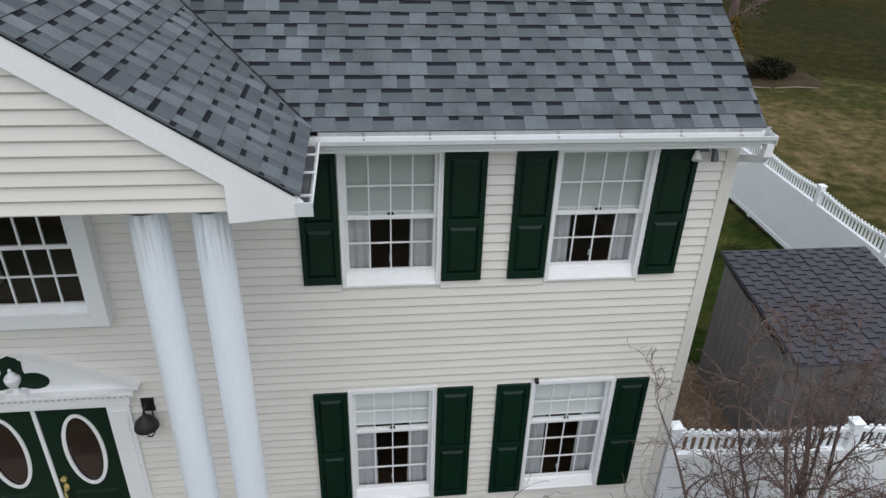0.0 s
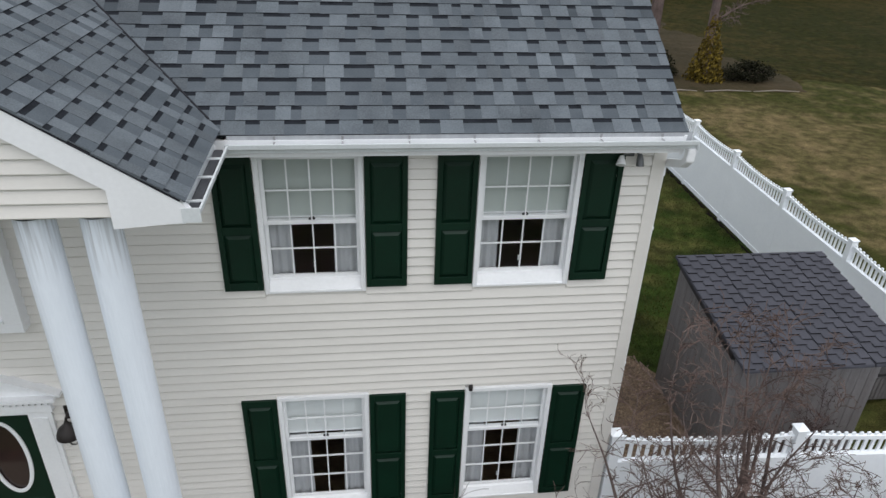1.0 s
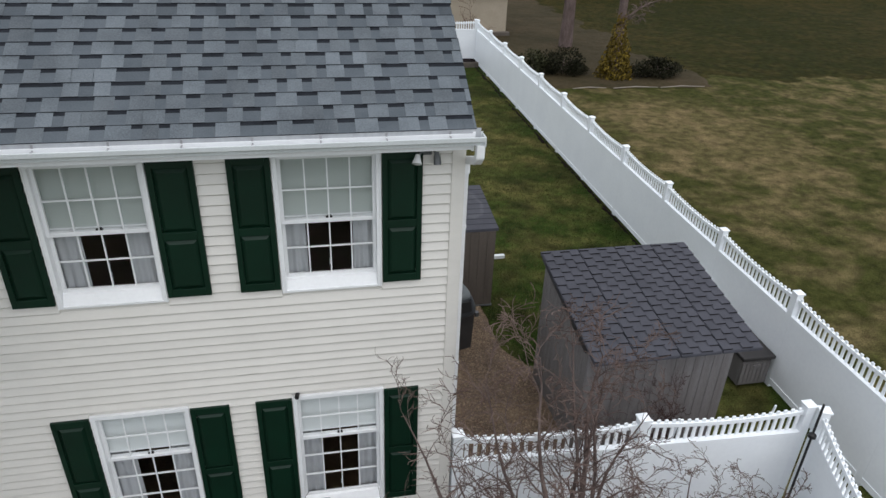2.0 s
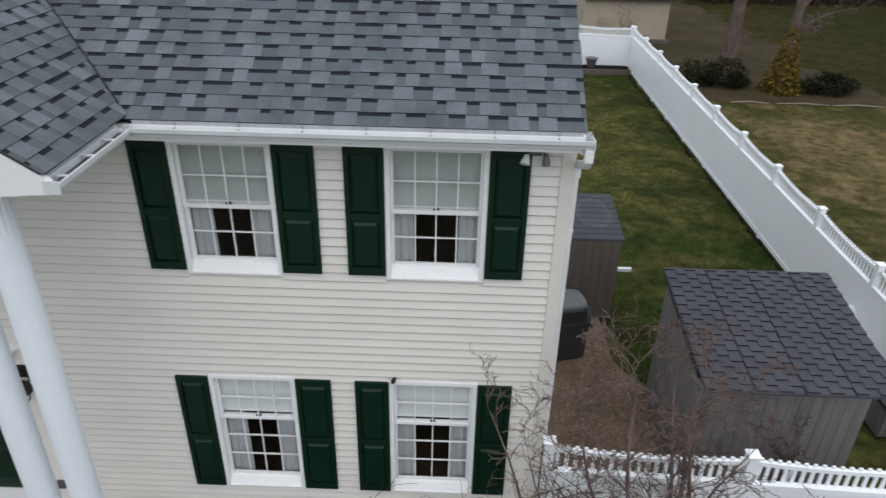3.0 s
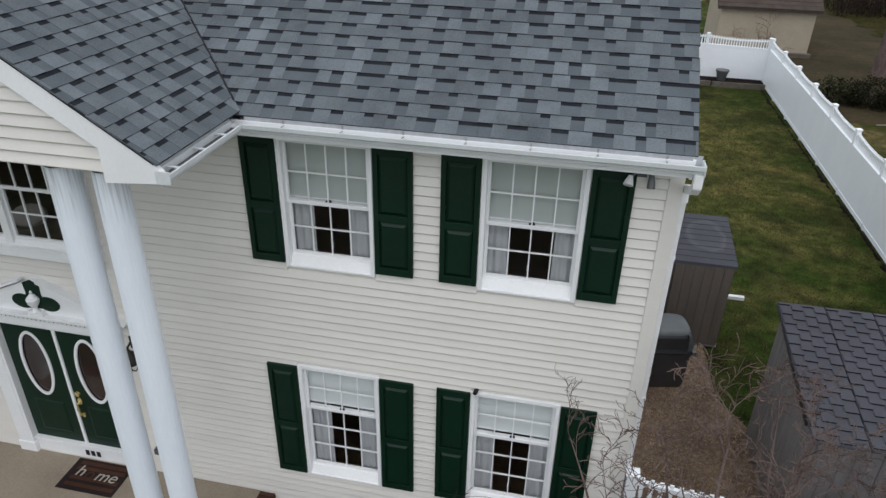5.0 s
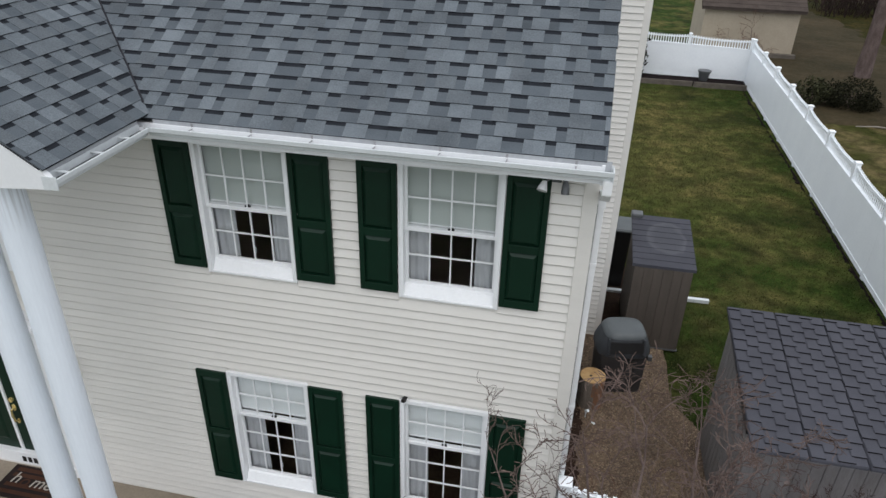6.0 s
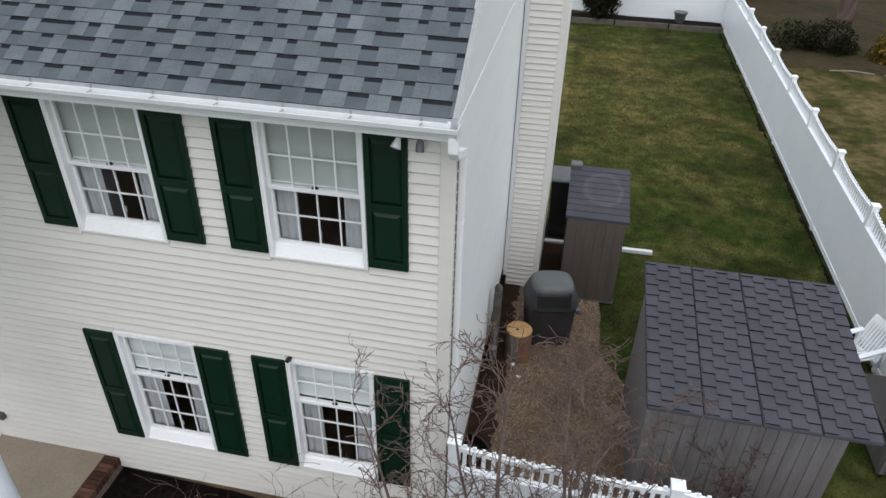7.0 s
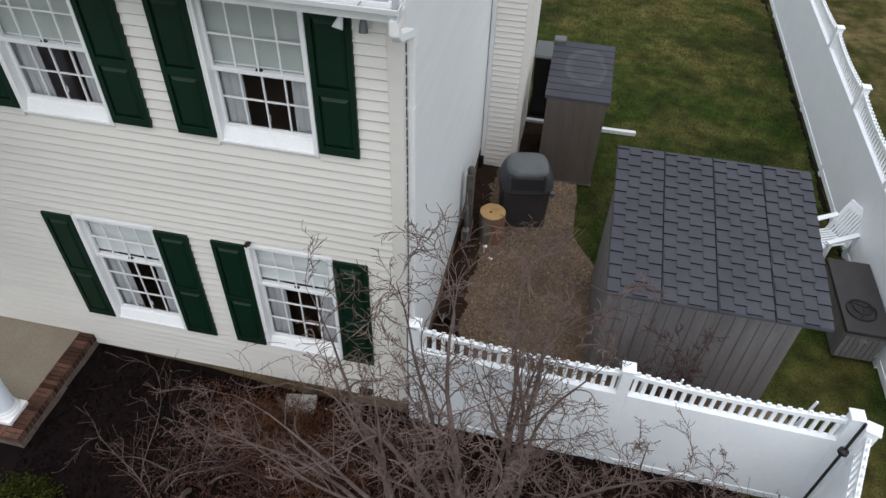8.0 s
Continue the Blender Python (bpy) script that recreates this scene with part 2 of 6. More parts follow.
def lathe(bm, centre, profile, sides=24):
    """A turned shape: profile rows of (radius, height)."""
    return tube(bm, [(centre[0], centre[1], centre[2] + h) for _, h in profile], [r for r, _ in profile], sides)


def as_mesh(name, bm, mat, smooth=False):
    me = bpy.data.meshes.new(name)
    bmesh.ops.recalc_face_normals(bm, faces=bm.faces[:])
    bm.to_mesh(me)
    bm.free()
    for m in (mat if isinstance(mat, (list, tuple)) else [mat]):
        me.materials.append(m)
    if smooth:
        me.shade_smooth()
        me.set_sharp_from_angle(angle=radians(35))
    return me


def part(name, bm, mat, parent=None, label="", smooth=False):
    ob = new(name, as_mesh(name, bm, mat, smooth))
    ob.parent = parent
    if label:
        tagged(ob, label)
    return ob


def piece(name, me, parent, m):
    ob = new(name, me)
    ob.parent = parent
    ob.matrix_basis = m
    return ob


def thing(name, label, category, at=(0, 0, 0), group="", kind=""):
    ob = tagged(new(name), label, category, group, kind)
    ob.matrix_basis = Matrix.Translation(at)
    return ob


def structure(name, bm, mat, label, category, smooth=False):
    return tagged(part(name, bm, mat, None, "", smooth), label, category, "", "structure")


def slab_with_openings(along, lo, hi, z0, z1, t0, t1, openings):
    """A wall along 'x' or 'y' from lo to hi, t0..t1 thick, with openings (a, b, za, zb) cut through."""
    bm = bmesh.new()
    cuts = sorted({lo, hi, *[o[0] for o in openings], *[o[1] for o in openings]})
    for a, b in zip(cuts, cuts[1:]):
        z = z0
        for o in sorted((o for o in openings if o[0] <= a and o[1] >= b), key=lambda q: q[2]) + [(0, 0, z1, z1)]:
            if o[2] > z + 1e-4:
                box(bm, *((a, b, t0, t1) if along == "x" else (t0, t1, a, b)), z, o[2])
            z = max(z, o[3])
    return bm


# ---- the house: plan ----
XR, XL, DEPTH = -0.05, -13.95, 8.8          # outer faces of the side walls, and the depth
PORTICO_X = -7.0                            # middle of the door and the portico
EAVE_Y, EAVE_Z, PITCH = -0.285, 5.89, 0.655  # front edge of the main roof
P_EAVE_X, P_EAVE_Z, P_PITCH, P_FRONT = -4.02, 5.917, 0.667, -1.55
PORCH_Z = 0.64
SIDING_BOTTOM, SIDING_TOP, LAP = 0.4728, 5.62, 0.1012
# window openings: x0, x1 (outer edge of the casing), z0, z1
UPPER = [(-3.80, -2.835, 4.165, 5.60), (-1.79, -0.815, 4.165, 5.60)]
LOWER = [(-3.80, -2.835, 1.14, 2.855), (-1.79, -0.815, 1.14, 2.855)]
TWIN = (-8.135, -5.985, 3.912, 5.60)
DOOR = (-8.03, -6.04, PORCH_Z, 2.93)
OPENINGS = UPPER + LOWER + [TWIN, DOOR]


def inset(o, d):
    return (o[0] + d, o[1] - d, o[2] + d, o[3] - d)


wall_front = structure("wall_front", slab_with_openings("x", XL, XR, 0.45, SIDING_TOP, 0.0, 0.10, [inset(o, 0.03) for o in OPENINGS]), SIDING,
                       "cream clapboard front wall of a two storey house", "wall")
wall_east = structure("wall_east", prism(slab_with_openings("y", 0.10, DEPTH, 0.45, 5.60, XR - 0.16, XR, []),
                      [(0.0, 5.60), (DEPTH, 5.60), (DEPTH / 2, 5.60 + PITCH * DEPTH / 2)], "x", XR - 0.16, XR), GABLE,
                      "pale clapboard gable end wall of the house, its cool sky light put into the colour", "wall")
structure("wall_west", slab_with_openings("y", 0.16, DEPTH, 0.2, 5.60, XL, XL + 0.16, []), SIDING, "cream clapboard far end wall of the house", "wall")
structure("wall_north", slab_with_openings("x", XL + 0.16, XR - 0.16, 0.2, 5.60, DEPTH - 0.16, DEPTH, []), SIDING, "cream clapboard back wall of the house", "wall")
structure("foundation", boxes((XL + 0.02, XR - 0.02, 0.02, DEPTH - 0.02, -0.3, 0.46)), FOUND, "stained concrete foundation strip under the siding", "foundation")
structure("floor_upper", boxes((XL + 0.16, XR - 0.16, 0.16, DEPTH - 0.16, 3.10, 3.36)), DARKROOM, "dim upper floor inside the house", "floor")
structure("ceiling", boxes((XL + 0.16, XR - 0.16, 0.16, DEPTH - 0.16, 5.62, 5.72)), DARKROOM, "dim upper ceiling inside the house", "ceiling")
structure("wall_inner", boxes((XL + 0.16, XR - 0.16, 3.6, 3.7, 0.46, 3.10), (XL + 0.16, XR - 0.16, 3.6, 3.7, 3.36, 5.62)), DARKROOM, "dim inner wall behind the windows", "wall")

# ---- clapboards, one object each ----
bm = bmesh.new()
prism(bm, [(0.0, -0.002), (-0.021, -0.002), (-0.0285, 0.007), (-0.029, 0.011), (-0.005, LAP + 0.004), (0.0, LAP + 0.004)], "x", 0.0, 1.0)
BOARD = as_mesh("siding_board", bm, SIDING)
bm = bmesh.new()
prism(bm, [(0.0, 0.0), (-0.010, 0.0), (-0.010, 0.004), (-0.004, LAP + 0.004), (0.0, LAP + 0.004)], "x", 0.0, 1.0)
BOARD_FLAT = as_mesh("siding_board", bm, GABLE)


def lay_siding(wall, place, lo, hi, z0, z1, openings, board=None):
    """Courses from z0 to z1 between lo and hi, cut at the openings. place(a, z, length): the matrix of a board."""
    z = z0
    while z < z1 - 0.02:
        a, mid = lo, z + LAP / 2
        for o in sorted(o for o in openings if o[2] < mid < o[3]) + [(hi, hi, 0, 0)]:
            if o[0] > a + 0.02:
                piece("siding_board", board or BOARD, wall, place(a, z, o[0] - a))
            a = max(a, o[1])
        z += LAP


lay_siding(wall_front, lambda a, z, n: pose(a, 0, z) @ Matrix.Diagonal((n, 1, 1, 1)), XL, XR - 0.09, SIDING_BOTTOM, SIDING_TOP, OPENINGS)
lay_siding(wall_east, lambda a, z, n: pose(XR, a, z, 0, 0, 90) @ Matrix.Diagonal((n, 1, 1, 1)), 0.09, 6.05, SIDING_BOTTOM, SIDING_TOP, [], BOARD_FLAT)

# corner boards
structure("trim_corner", boxes((XR - 0.105, XR + 0.022, -0.034, 0.0, SIDING_BOTTOM - 0.01, SIDING_TOP), (XR, XR + 0.022, 0.0, 0.10, SIDING_BOTTOM - 0.01, SIDING_TOP), bevel=0.003),
          SIDING, "cream vinyl corner post of the house", "corner trim")
# black dashes stand in for the shade in the gaps at the course ends
gap = bmesh.new()
for i in range(48):
    box(gap, XR + 0.0225, XR + 0.029, 0.060, 0.078, 0.50 + i * LAP, 0.50 + i * LAP + 0.074)
part("channel", gap, BLACK, bpy.data.objects["trim_corner"], "open channel where the courses end, its shade built as black dashes")
structure("trim_frieze", boxes((-4.4, XR + 0.02, -0.03, -0.001, 5.60, 5.72), (-4.4, XR + 0.02, -0.33, -0.03, 5.685, 5.715), (-4.4, XR + 0.02, -0.33, -0.30, 5.715, 5.83)),
          WHITE, "white frieze, soffit and fascia under the eave", "trim")

# ---- roofs ----
RIDGE_Y = DEPTH / 2
RIDGE_Z = EAVE_Z + PITCH * (RIDGE_Y - EAVE_Y)
ROOF_XR = -0.02
bm = bmesh.new()
prism(bm, [(EAVE_Y, EAVE_Z - 0.02), (RIDGE_Y, RIDGE_Z - 0.02), (DEPTH - EAVE_Y, EAVE_Z - 0.02), (DEPTH - EAVE_Y, EAVE_Z - 0.12), (RIDGE_Y, RIDGE_Z - 0.14), (EAVE_Y, EAVE_Z - 0.05)],
      "x", XL - 0.05, ROOF_XR - 0.01)
roof_main = structure("roof_main", bm, FELT, "grey asphalt shingle roof of the house", "roof")
P_HALF = P_EAVE_X - PORTICO_X
P_RIDGE = P_EAVE_Z + P_PITCH * P_HALF
bm = bmesh.new()
P_BACK = (P_RIDGE - EAVE_Z) / PITCH + EAVE_Y + 0.2
prism(bm, [(P_EAVE_X, P_EAVE_Z - 0.014), (PORTICO_X, P_RIDGE - 0.014), (2 * PORTICO_X - P_EAVE_X, P_EAVE_Z - 0.014), (2 * PORTICO_X - P_EAVE_X, P_EAVE_Z - 0.026), (PORTICO_X, P_RIDGE - 0.026), (P_EAVE_X, P_EAVE_Z - 0.026)],
      "y", P_FRONT - 0.056, P_BACK)
roof_portico = structure("roof_portico", bm, FELT, "grey asphalt shingle gable roof over the entrance", "roof")
structure("trim_rake", prism(bmesh.new(), [(-0.30, 5.66), (-0.33, 5.84), (RIDGE_Y, RIDGE_Z - 0.03), (RIDGE_Y, RIDGE_Z - 0.13), (-0.12, 5.80)], "x", XR + 0.001, XR + 0.026),
          WHITE, "white rake board on the gable end", "trim")

EXPOSE = 0.150


def shingle_mesh(name, mat, slot):
    """Unit shingle: x 0..1 along the course, y 0..1 up the slope, butt edge proud."""
    bm = bmesh.new()
    split = 0.70 if slot else 0.0
    rows = [0.0, split, 1.0] if slot else [0.0, 1.0]
    grid = []
    for y in rows:
        t = (1 - 0.75 * y)
        grid.append([bm.verts.new((x, y, t)) for x in (0, 1)])
    base = [bm.verts.new((x, y, -0.6)) for y, x in ((0, 0), (0, 1), (1, 1), (1, 0))]
    for i in range(len(rows) - 1):
        f = bm.faces.new((grid[i][0], grid[i][1], grid[i + 1][1], grid[i + 1][0]))
        f.material_index = 0 if not slot else 1 if i == 1 else 2
    # butt face takes the dark colour as the shade under the course edge
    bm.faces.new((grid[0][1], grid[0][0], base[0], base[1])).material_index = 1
    bm.faces.new([base[0]] + [g[0] for g in grid] + [base[3]])
    bm.faces.new([base[1]] + [base[2]] + [g[1] for g in reversed(grid)])
    return as_mesh(name, bm, mat)


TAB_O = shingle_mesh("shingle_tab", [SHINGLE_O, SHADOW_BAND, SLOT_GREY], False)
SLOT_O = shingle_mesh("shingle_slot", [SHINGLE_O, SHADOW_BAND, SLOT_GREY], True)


def lay_shingles(roof, frame_m, rows, span, near, seed, slots=(0.09, 0.12, 0.15, 0.18)):
    """Laminated shingles in courses. span(v): the course's ends; near(u, v): whether the piece is an object of its own."""
    rng = random.Random(seed)
    verts, faces, mats, singles = [], [], [], 0
    tab = [tuple(v.co) for v in TAB_O.vertices], [(tuple(p.vertices), p.material_index) for p in TAB_O.polygons]
    slot = [tuple(v.co) for v in SLOT_O.vertices], [(tuple(p.vertices), p.material_index) for p in SLOT_O.polygons]
    for r in range(rows):
        v = r * EXPOSE - 0.02
        u, end = span(v)
        u -= rng.uniform(0, 0.3)
        is_slot = rng.random() < 0.5
        start = span(v)[0]
        while u < end:
            w = rng.choice(slots) if is_slot else rng.choice((0.12, 0.15, 0.17, 0.19))
            a, b = max(u, start), min(u + w, end)
            if b - a > 0.012:
                m = frame_m @ Matrix.Translation((a, v, 0)) @ Matrix.Diagonal((b - a + 0.004, EXPOSE * 1.06, 0.009 if is_slot else 0.013, 1))
                if near(a, v) and singles < 300:
                    piece("shingle", SLOT_O if is_slot else TAB_O, roof, m)
                    singles += 1
                else:
                    k = len(verts)
                    vs, fs = slot if is_slot else tab
                    verts += [tuple(m @ Vector(p)) for p in vs]
                    for f, mi in fs:
                        faces.append(tuple(k + i for i in f))
                        mats.append(mi)
            u += w
            is_slot = not is_slot if rng.random() < 0.90 else is_slot
    me = bpy.data.meshes.new("shingles")
    me.from_pydata(verts, [], faces)
    for p, mi in zip(me.polygons, mats):
        p.material_index = mi
    me.materials.append(SHINGLE_J)
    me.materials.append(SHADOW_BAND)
    me.materials.append(SLOT_GREY)
    ob = new("shingles", me)
    ob.parent = roof
    tagged(ob, "weathered grey laminated asphalt shingles", kind="stuff")


def axes(origin, u, v):
    u, v = Vector(u).normalized(), Vector(v).normalized()
    w = u.cross(v)
    return Matrix.Translation(origin) @ Matrix((u, v, w)).transposed().to_4x4()


slope_v = Vector((0, 1, PITCH)).normalized()
valley = lambda v: P_EAVE_X - 0.35 - v * slope_v.z / P_PITCH     # a little past the valley, under the portico's roof
lay_shingles(roof_main, axes((0, EAVE_Y - 0.02, EAVE_Z - 0.012), (1, 0, 0), slope_v), 38, lambda v: (valley(v), ROOF_XR), lambda u, v: v < 1.45, 3)
p_slope = Vector((-1, 0, P_PITCH)).normalized()
lay_shingles(roof_portico, axes((P_EAVE_X + 0.02, 0, P_EAVE_Z - 0.012), (0, 1, 0), p_slope), 25, lambda v: (P_FRONT - 0.06, -0.1 + v * p_slope.z / PITCH + 0.45), lambda u, v: u < 0.9 and v < 2.2, 5, (0.08, 0.10, 0.12, 0.15))
# far sides of both roofs
lay_shingles(roof_portico, axes((2 * PORTICO_X - P_EAVE_X - 0.02, 0, P_EAVE_Z - 0.012), (0, -1, 0), Vector((1, 0, P_PITCH))), 25, lambda v: (-0.35 - v * p_slope.z / PITCH, -P_FRONT + 0.06), lambda u, v: False, 6)

# cut edge of the shingles along the valley
valley_at = lambda x, lift: Vector((x, EAVE_Y + (P_EAVE_Z - EAVE_Z + P_PITCH * (P_EAVE_X - x)) / PITCH, P_EAVE_Z + P_PITCH * (P_EAVE_X - x) + lift))
bm = bmesh.new()
tube(bm, [valley_at(P_EAVE_X - 0.05 - 0.28 * i, 0.012) for i in range(11)], 0.011, 6)
part("valley_edge", bm, FELT, roof_portico, "dark cut edge along the valley")

# ---- windows ----
def sash(parent, name, x0, x1, z0, z1, y0, y1, cols, rows, stile=0.03, bottom=0.04, mid=0.0125):
    """A sash: frame with glazing bars, and its panes."""
    bm = boxes((x0, x0 + stile, y0, y1, z0, z1), (x1 - stile, x1, y0, y1, z0, z1), (x0 + stile, x1 - stile, y0, y1, z0, z0 + bottom), (x0 + stile, x1 - stile, y0, y1, z1 - stile, z1), bevel=0.003)
    gx0, gx1, gz0, gz1 = x0 + stile, x1 - stile, z0 + bottom, z1 - stile
    ym = (y0 + y1) / 2
    for i in range(1, cols):
        x = gx0 + (gx1 - gx0) * i / cols
        box(bm, x - mid / 2, x + mid / 2, y0 + 0.006, y1 - 0.004, gz0, gz1)
    for j in range(1, rows):
        z = gz0 + (gz1 - gz0) * j / rows
        box(bm, gx0, gx1, y0 + 0.007, y1 - 0.005, z - mid / 2, z + mid / 2)
    s = part(name, bm, WHITE, parent)
    for i in range(cols):
        for j in range(rows):
            w, h = (gx1 - gx0) / cols, (gz1 - gz0) / rows
            p = part("pane", boxes((gx0 + i * w + mid / 2, gx0 + (i + 1) * w - mid / 2, ym, ym + 0.004, gz0 + j * h + mid / 2, gz0 + (j + 1) * h - mid / 2)), GLASS, s)
            p.visible_shadow = False
    return s


def window(name, o, meet, rows_up, rows_low, label, cols=4, side=0.048, lock=True):
    x0, x1, z0, z1 = o
    w = thing(name, label, "window", kind="structure")
    part("casing", boxes((x0, x0 + side, -0.034, 0.10, z0, z1), (x1 - side, x1, -0.034, 0.10, z0, z1), (x0 + side, x1 - side, -0.034, 0.10, z1 - side, z1),
                         (x0 + 0.004, x0 + 0.018, -0.044, -0.03, z0, z1), (x1 - 0.018, x1 - 0.004, -0.044, -0.03, z0, z1), bevel=0.004), WHITE, w)
    bm = bmesh.new()
    prism(bm, [(-0.036, z0 + 0.002), (-0.036, z0 + 0.02), (-0.02, z0 + 0.024), (0.03, z0 + 0.115), (0.052, z0 + 0.125), (0.11, z0 + 0.125), (0.11, z0 + 0.002)], "x", x0 + side, x1 - side)
    part("sill", bm, WHITE, w, "sloping white window sill")
    low = sash(w, "lower_sash", x0 + side, x1 - side, z0 + 0.11, meet + 0.02, 0.055, 0.085, cols, rows_low, bottom=0.045)
    sash(w, "upper_sash", x0 + side, x1 - side, meet - 0.02, z1 - side, 0.022, 0.052, cols, rows_up)
    if lock:
        xm = (x0 + x1) / 2
        part("sash_lock", boxes((xm - 0.03, xm + 0.03, 0.03, 0.055, meet + 0.021, meet + 0.034), (xm - 0.012, xm + 0.022, 0.032, 0.05, meet + 0.03, meet + 0.047), bevel=0.003), BLACK, w, "dark sash lock")
        part("sash_lift", boxes((xm - 0.018, xm + 0.004, 0.10, 0.112, z0 + 0.215, z0 + 0.225), (xm - 0.011, xm - 0.003, 0.10, 0.112, z0 + 0.225, z0 + 0.265), (xm - 0.018, xm + 0.004, 0.10, 0.112, z0 + 0.262, z0 + 0.272)), WHITE, w, "small white latch behind the glass")
    return w


def wavy(x0, x1, z0, z1, y, depth, waves, flare=0.0):
    """A hanging cloth with soft folds and a little thickness."""
    bm = bmesh.new()
    n = waves * 8
    rows = 6
    for off in (0.0, 0.004):
        grid = []
        for j in range(rows + 1):
            f = j / rows
            line = []
            for i in range(n + 1):
                u = i / n
                x = x0 + (x1 - x0) * u + flare * (1 - f) * (u - 0.5)
                line.append(bm.verts.new((x, y + off + depth * math.sin(u * waves * 2 * math.pi + 0.8 * f) * (0.6 + 0.4 * (1 - f)), z0 + (z1 - z0) * f)))
            grid.append(line)
        for a, b in zip(grid, grid[1:]):
            for i in range(n):
                bm.faces.new((a[i], a[i + 1], b[i + 1], b[i]))
    return bm


def dress(o, meet, gap, shade_to, tie, cloth=None):
    """Blind and curtains inside one window; gap: the uncovered middle, as fractions of the width."""
    x0, x1, z0, z1 = o[0] + 0.045, o[1] - 0.045, o[2], o[3]
    bl = thing("roller_blind", "pale translucent roller blind drawn half way down behind the glass", "blind", ((x0 + x1) / 2, 0.13, z1), "window blinds")
    bl_parts = boxes((x0 + 0.005, x1 - 0.005, 0.104, 0.107, shade_to, z1 - 0.045))
    bmesh.ops.translate(bl_parts, vec=-Vector(bl.location), verts=bl_parts.verts[:])
    part("cloth", bl_parts, cloth or BLIND, bl)
    bar = boxes((x0 + 0.005, x1 - 0.005, 0.100, 0.113, shade_to - 0.018, shade_to), bevel=0.004)
    bmesh.ops.translate(bar, vec=-Vector(bl.location), verts=bar.verts[:])
    part("bottom_bar", bar, WHITE, bl)
    w = x1 - x0
    for a, b in ((x0 - 0.02, x0 + gap[0] * w), (x0 + gap[1] * w, x1 + 0.02)):
        tagged(part("curtain", wavy(a, b, z0 + 0.02, meet + 0.25, 0.145, 0.014, 3, tie), CURTAIN, smooth=True), "grey-white curtain panel drawn aside behind the window", "curtain", "window curtains")


MEET_UP, MEET_LOW = 4.90, 2.20
window("window_1", UPPER[0], MEET_UP, 2, 2, "white double-hung window of the upper floor, eight lights over eight")
window("window_2", UPPER[1], MEET_UP, 2, 2, "white double-hung window of the upper floor near the corner")
window("window_3", LOWER[0], MEET_LOW, 2, 3, "white double-hung window of the ground floor between green shutters")
window("window_4", LOWER[1], MEET_LOW, 2, 3, "white double-hung window of the ground floor behind bare twigs")
dress(UPPER[0], MEET_UP, (0.26, 0.72), MEET_UP + 0.03, 0.02)
dress(UPPER[1], MEET_UP, (0.24, 0.76), MEET_UP + 0.03, 0.02)
dress(LOWER[0], MEET_LOW, (0.28, 0.72), MEET_LOW + 0.05, 0.04, BLIND_PALE)
dress(LOWER[1], MEET_LOW, (0.26, 0.74), MEET_LOW + 0.05, 0.04, BLIND_PALE)
# twin window over the door
TM = (TWIN[0] + TWIN[1]) / 2
twin = thing("window_5", "white twin double-hung window above the entrance door", "window", kind="structure")
TS, TF = 0.16, -0.16             # width of the casing boards, and how far the boxed frame stands out
part("casing", boxes((TWIN[0], TWIN[0] + TS, TF, 0.10, TWIN[2] + 0.10, TWIN[3]), (TWIN[1] - TS, TWIN[1], TF, 0.10, TWIN[2] + 0.10, TWIN[3]), (TM - 0.05, TM + 0.05, TF + 0.02, TF + 0.10, TWIN[2] + 0.10, TWIN[3] - 0.08),
                     (TWIN[0] + TS, TWIN[1] - TS, TF, 0.10, TWIN[3] - 0.08, TWIN[3]), (TWIN[0], TWIN[1], TF, 0.10, TWIN[2], TWIN[2] + 0.10), bevel=0.005), WHITE, twin)
bm = bmesh.new()
prism(bm, [(TF - 0.012, TWIN[2] + 0.102), (TF - 0.012, TWIN[2] + 0.136), (TF + 0.022, TWIN[2] + 0.146), (TF + 0.026, TWIN[2] + 0.160), (TF + 0.062, TWIN[2] + 0.206), (TF + 0.10, TWIN[2] + 0.222), (TF + 0.10, TWIN[2] + 0.102)], "x", TWIN[0] + TS, TWIN[1] - TS)
part("sill", bm, WHITE, twin, "deep white window sill")
for a, b in ((TWIN[0] + TS, TM - 0.05), (TM + 0.05, TWIN[1] - TS)):
    sash(twin, "lower_sash", a, b, TWIN[2] + 0.20, 4.765, TF + 0.06, TF + 0.09, 4, 2, mid=0.017)
    sash(twin, "upper_sash", a, b, 4.745, TWIN[3] - 0.08, TF + 0.025, TF + 0.055, 4, 2, mid=0.017)

# what shows dimly behind the twin window
QUILT = material("dull_quilt", (0.16, 0.135, 0.115), 0.95, spots=(0.11, 0.09, 0.08), scale=4, fine=40, bump=0.4, bump_scale=25)
PILLOW = material("pale_pillow_cloth", (0.40, 0.37, 0.35), 0.95, amount=0.2, scale=6, fine=50)
bed = thing("bed", "low bed under a dull brown quilt behind the window", "bed", (-7.30, 1.15, 3.36))
part("mattress", boxes((-0.95, 0.95, -0.72, 0.90, 0.24, 0.54), bevel=0.05), QUILT, bed, smooth=True)
for sx in (-1, 1):
    for y in (-0.62, 0.80):
        part("leg", boxes((sx * 0.85 - 0.03, sx * 0.85 + 0.03, y - 0.03, y + 0.03, 0.0, 0.25)), QUILT, bed)
pillow = tagged(part("pillow", lathe(bmesh.new(), (0, 0, 0), [(0.02, 0.0), (0.16, 0.012), (0.215, 0.05), (0.20, 0.10), (0.12, 0.135), (0.02, 0.14)], 20), PILLOW, smooth=True), "pale soft pillow lying on the bed", "pillow")
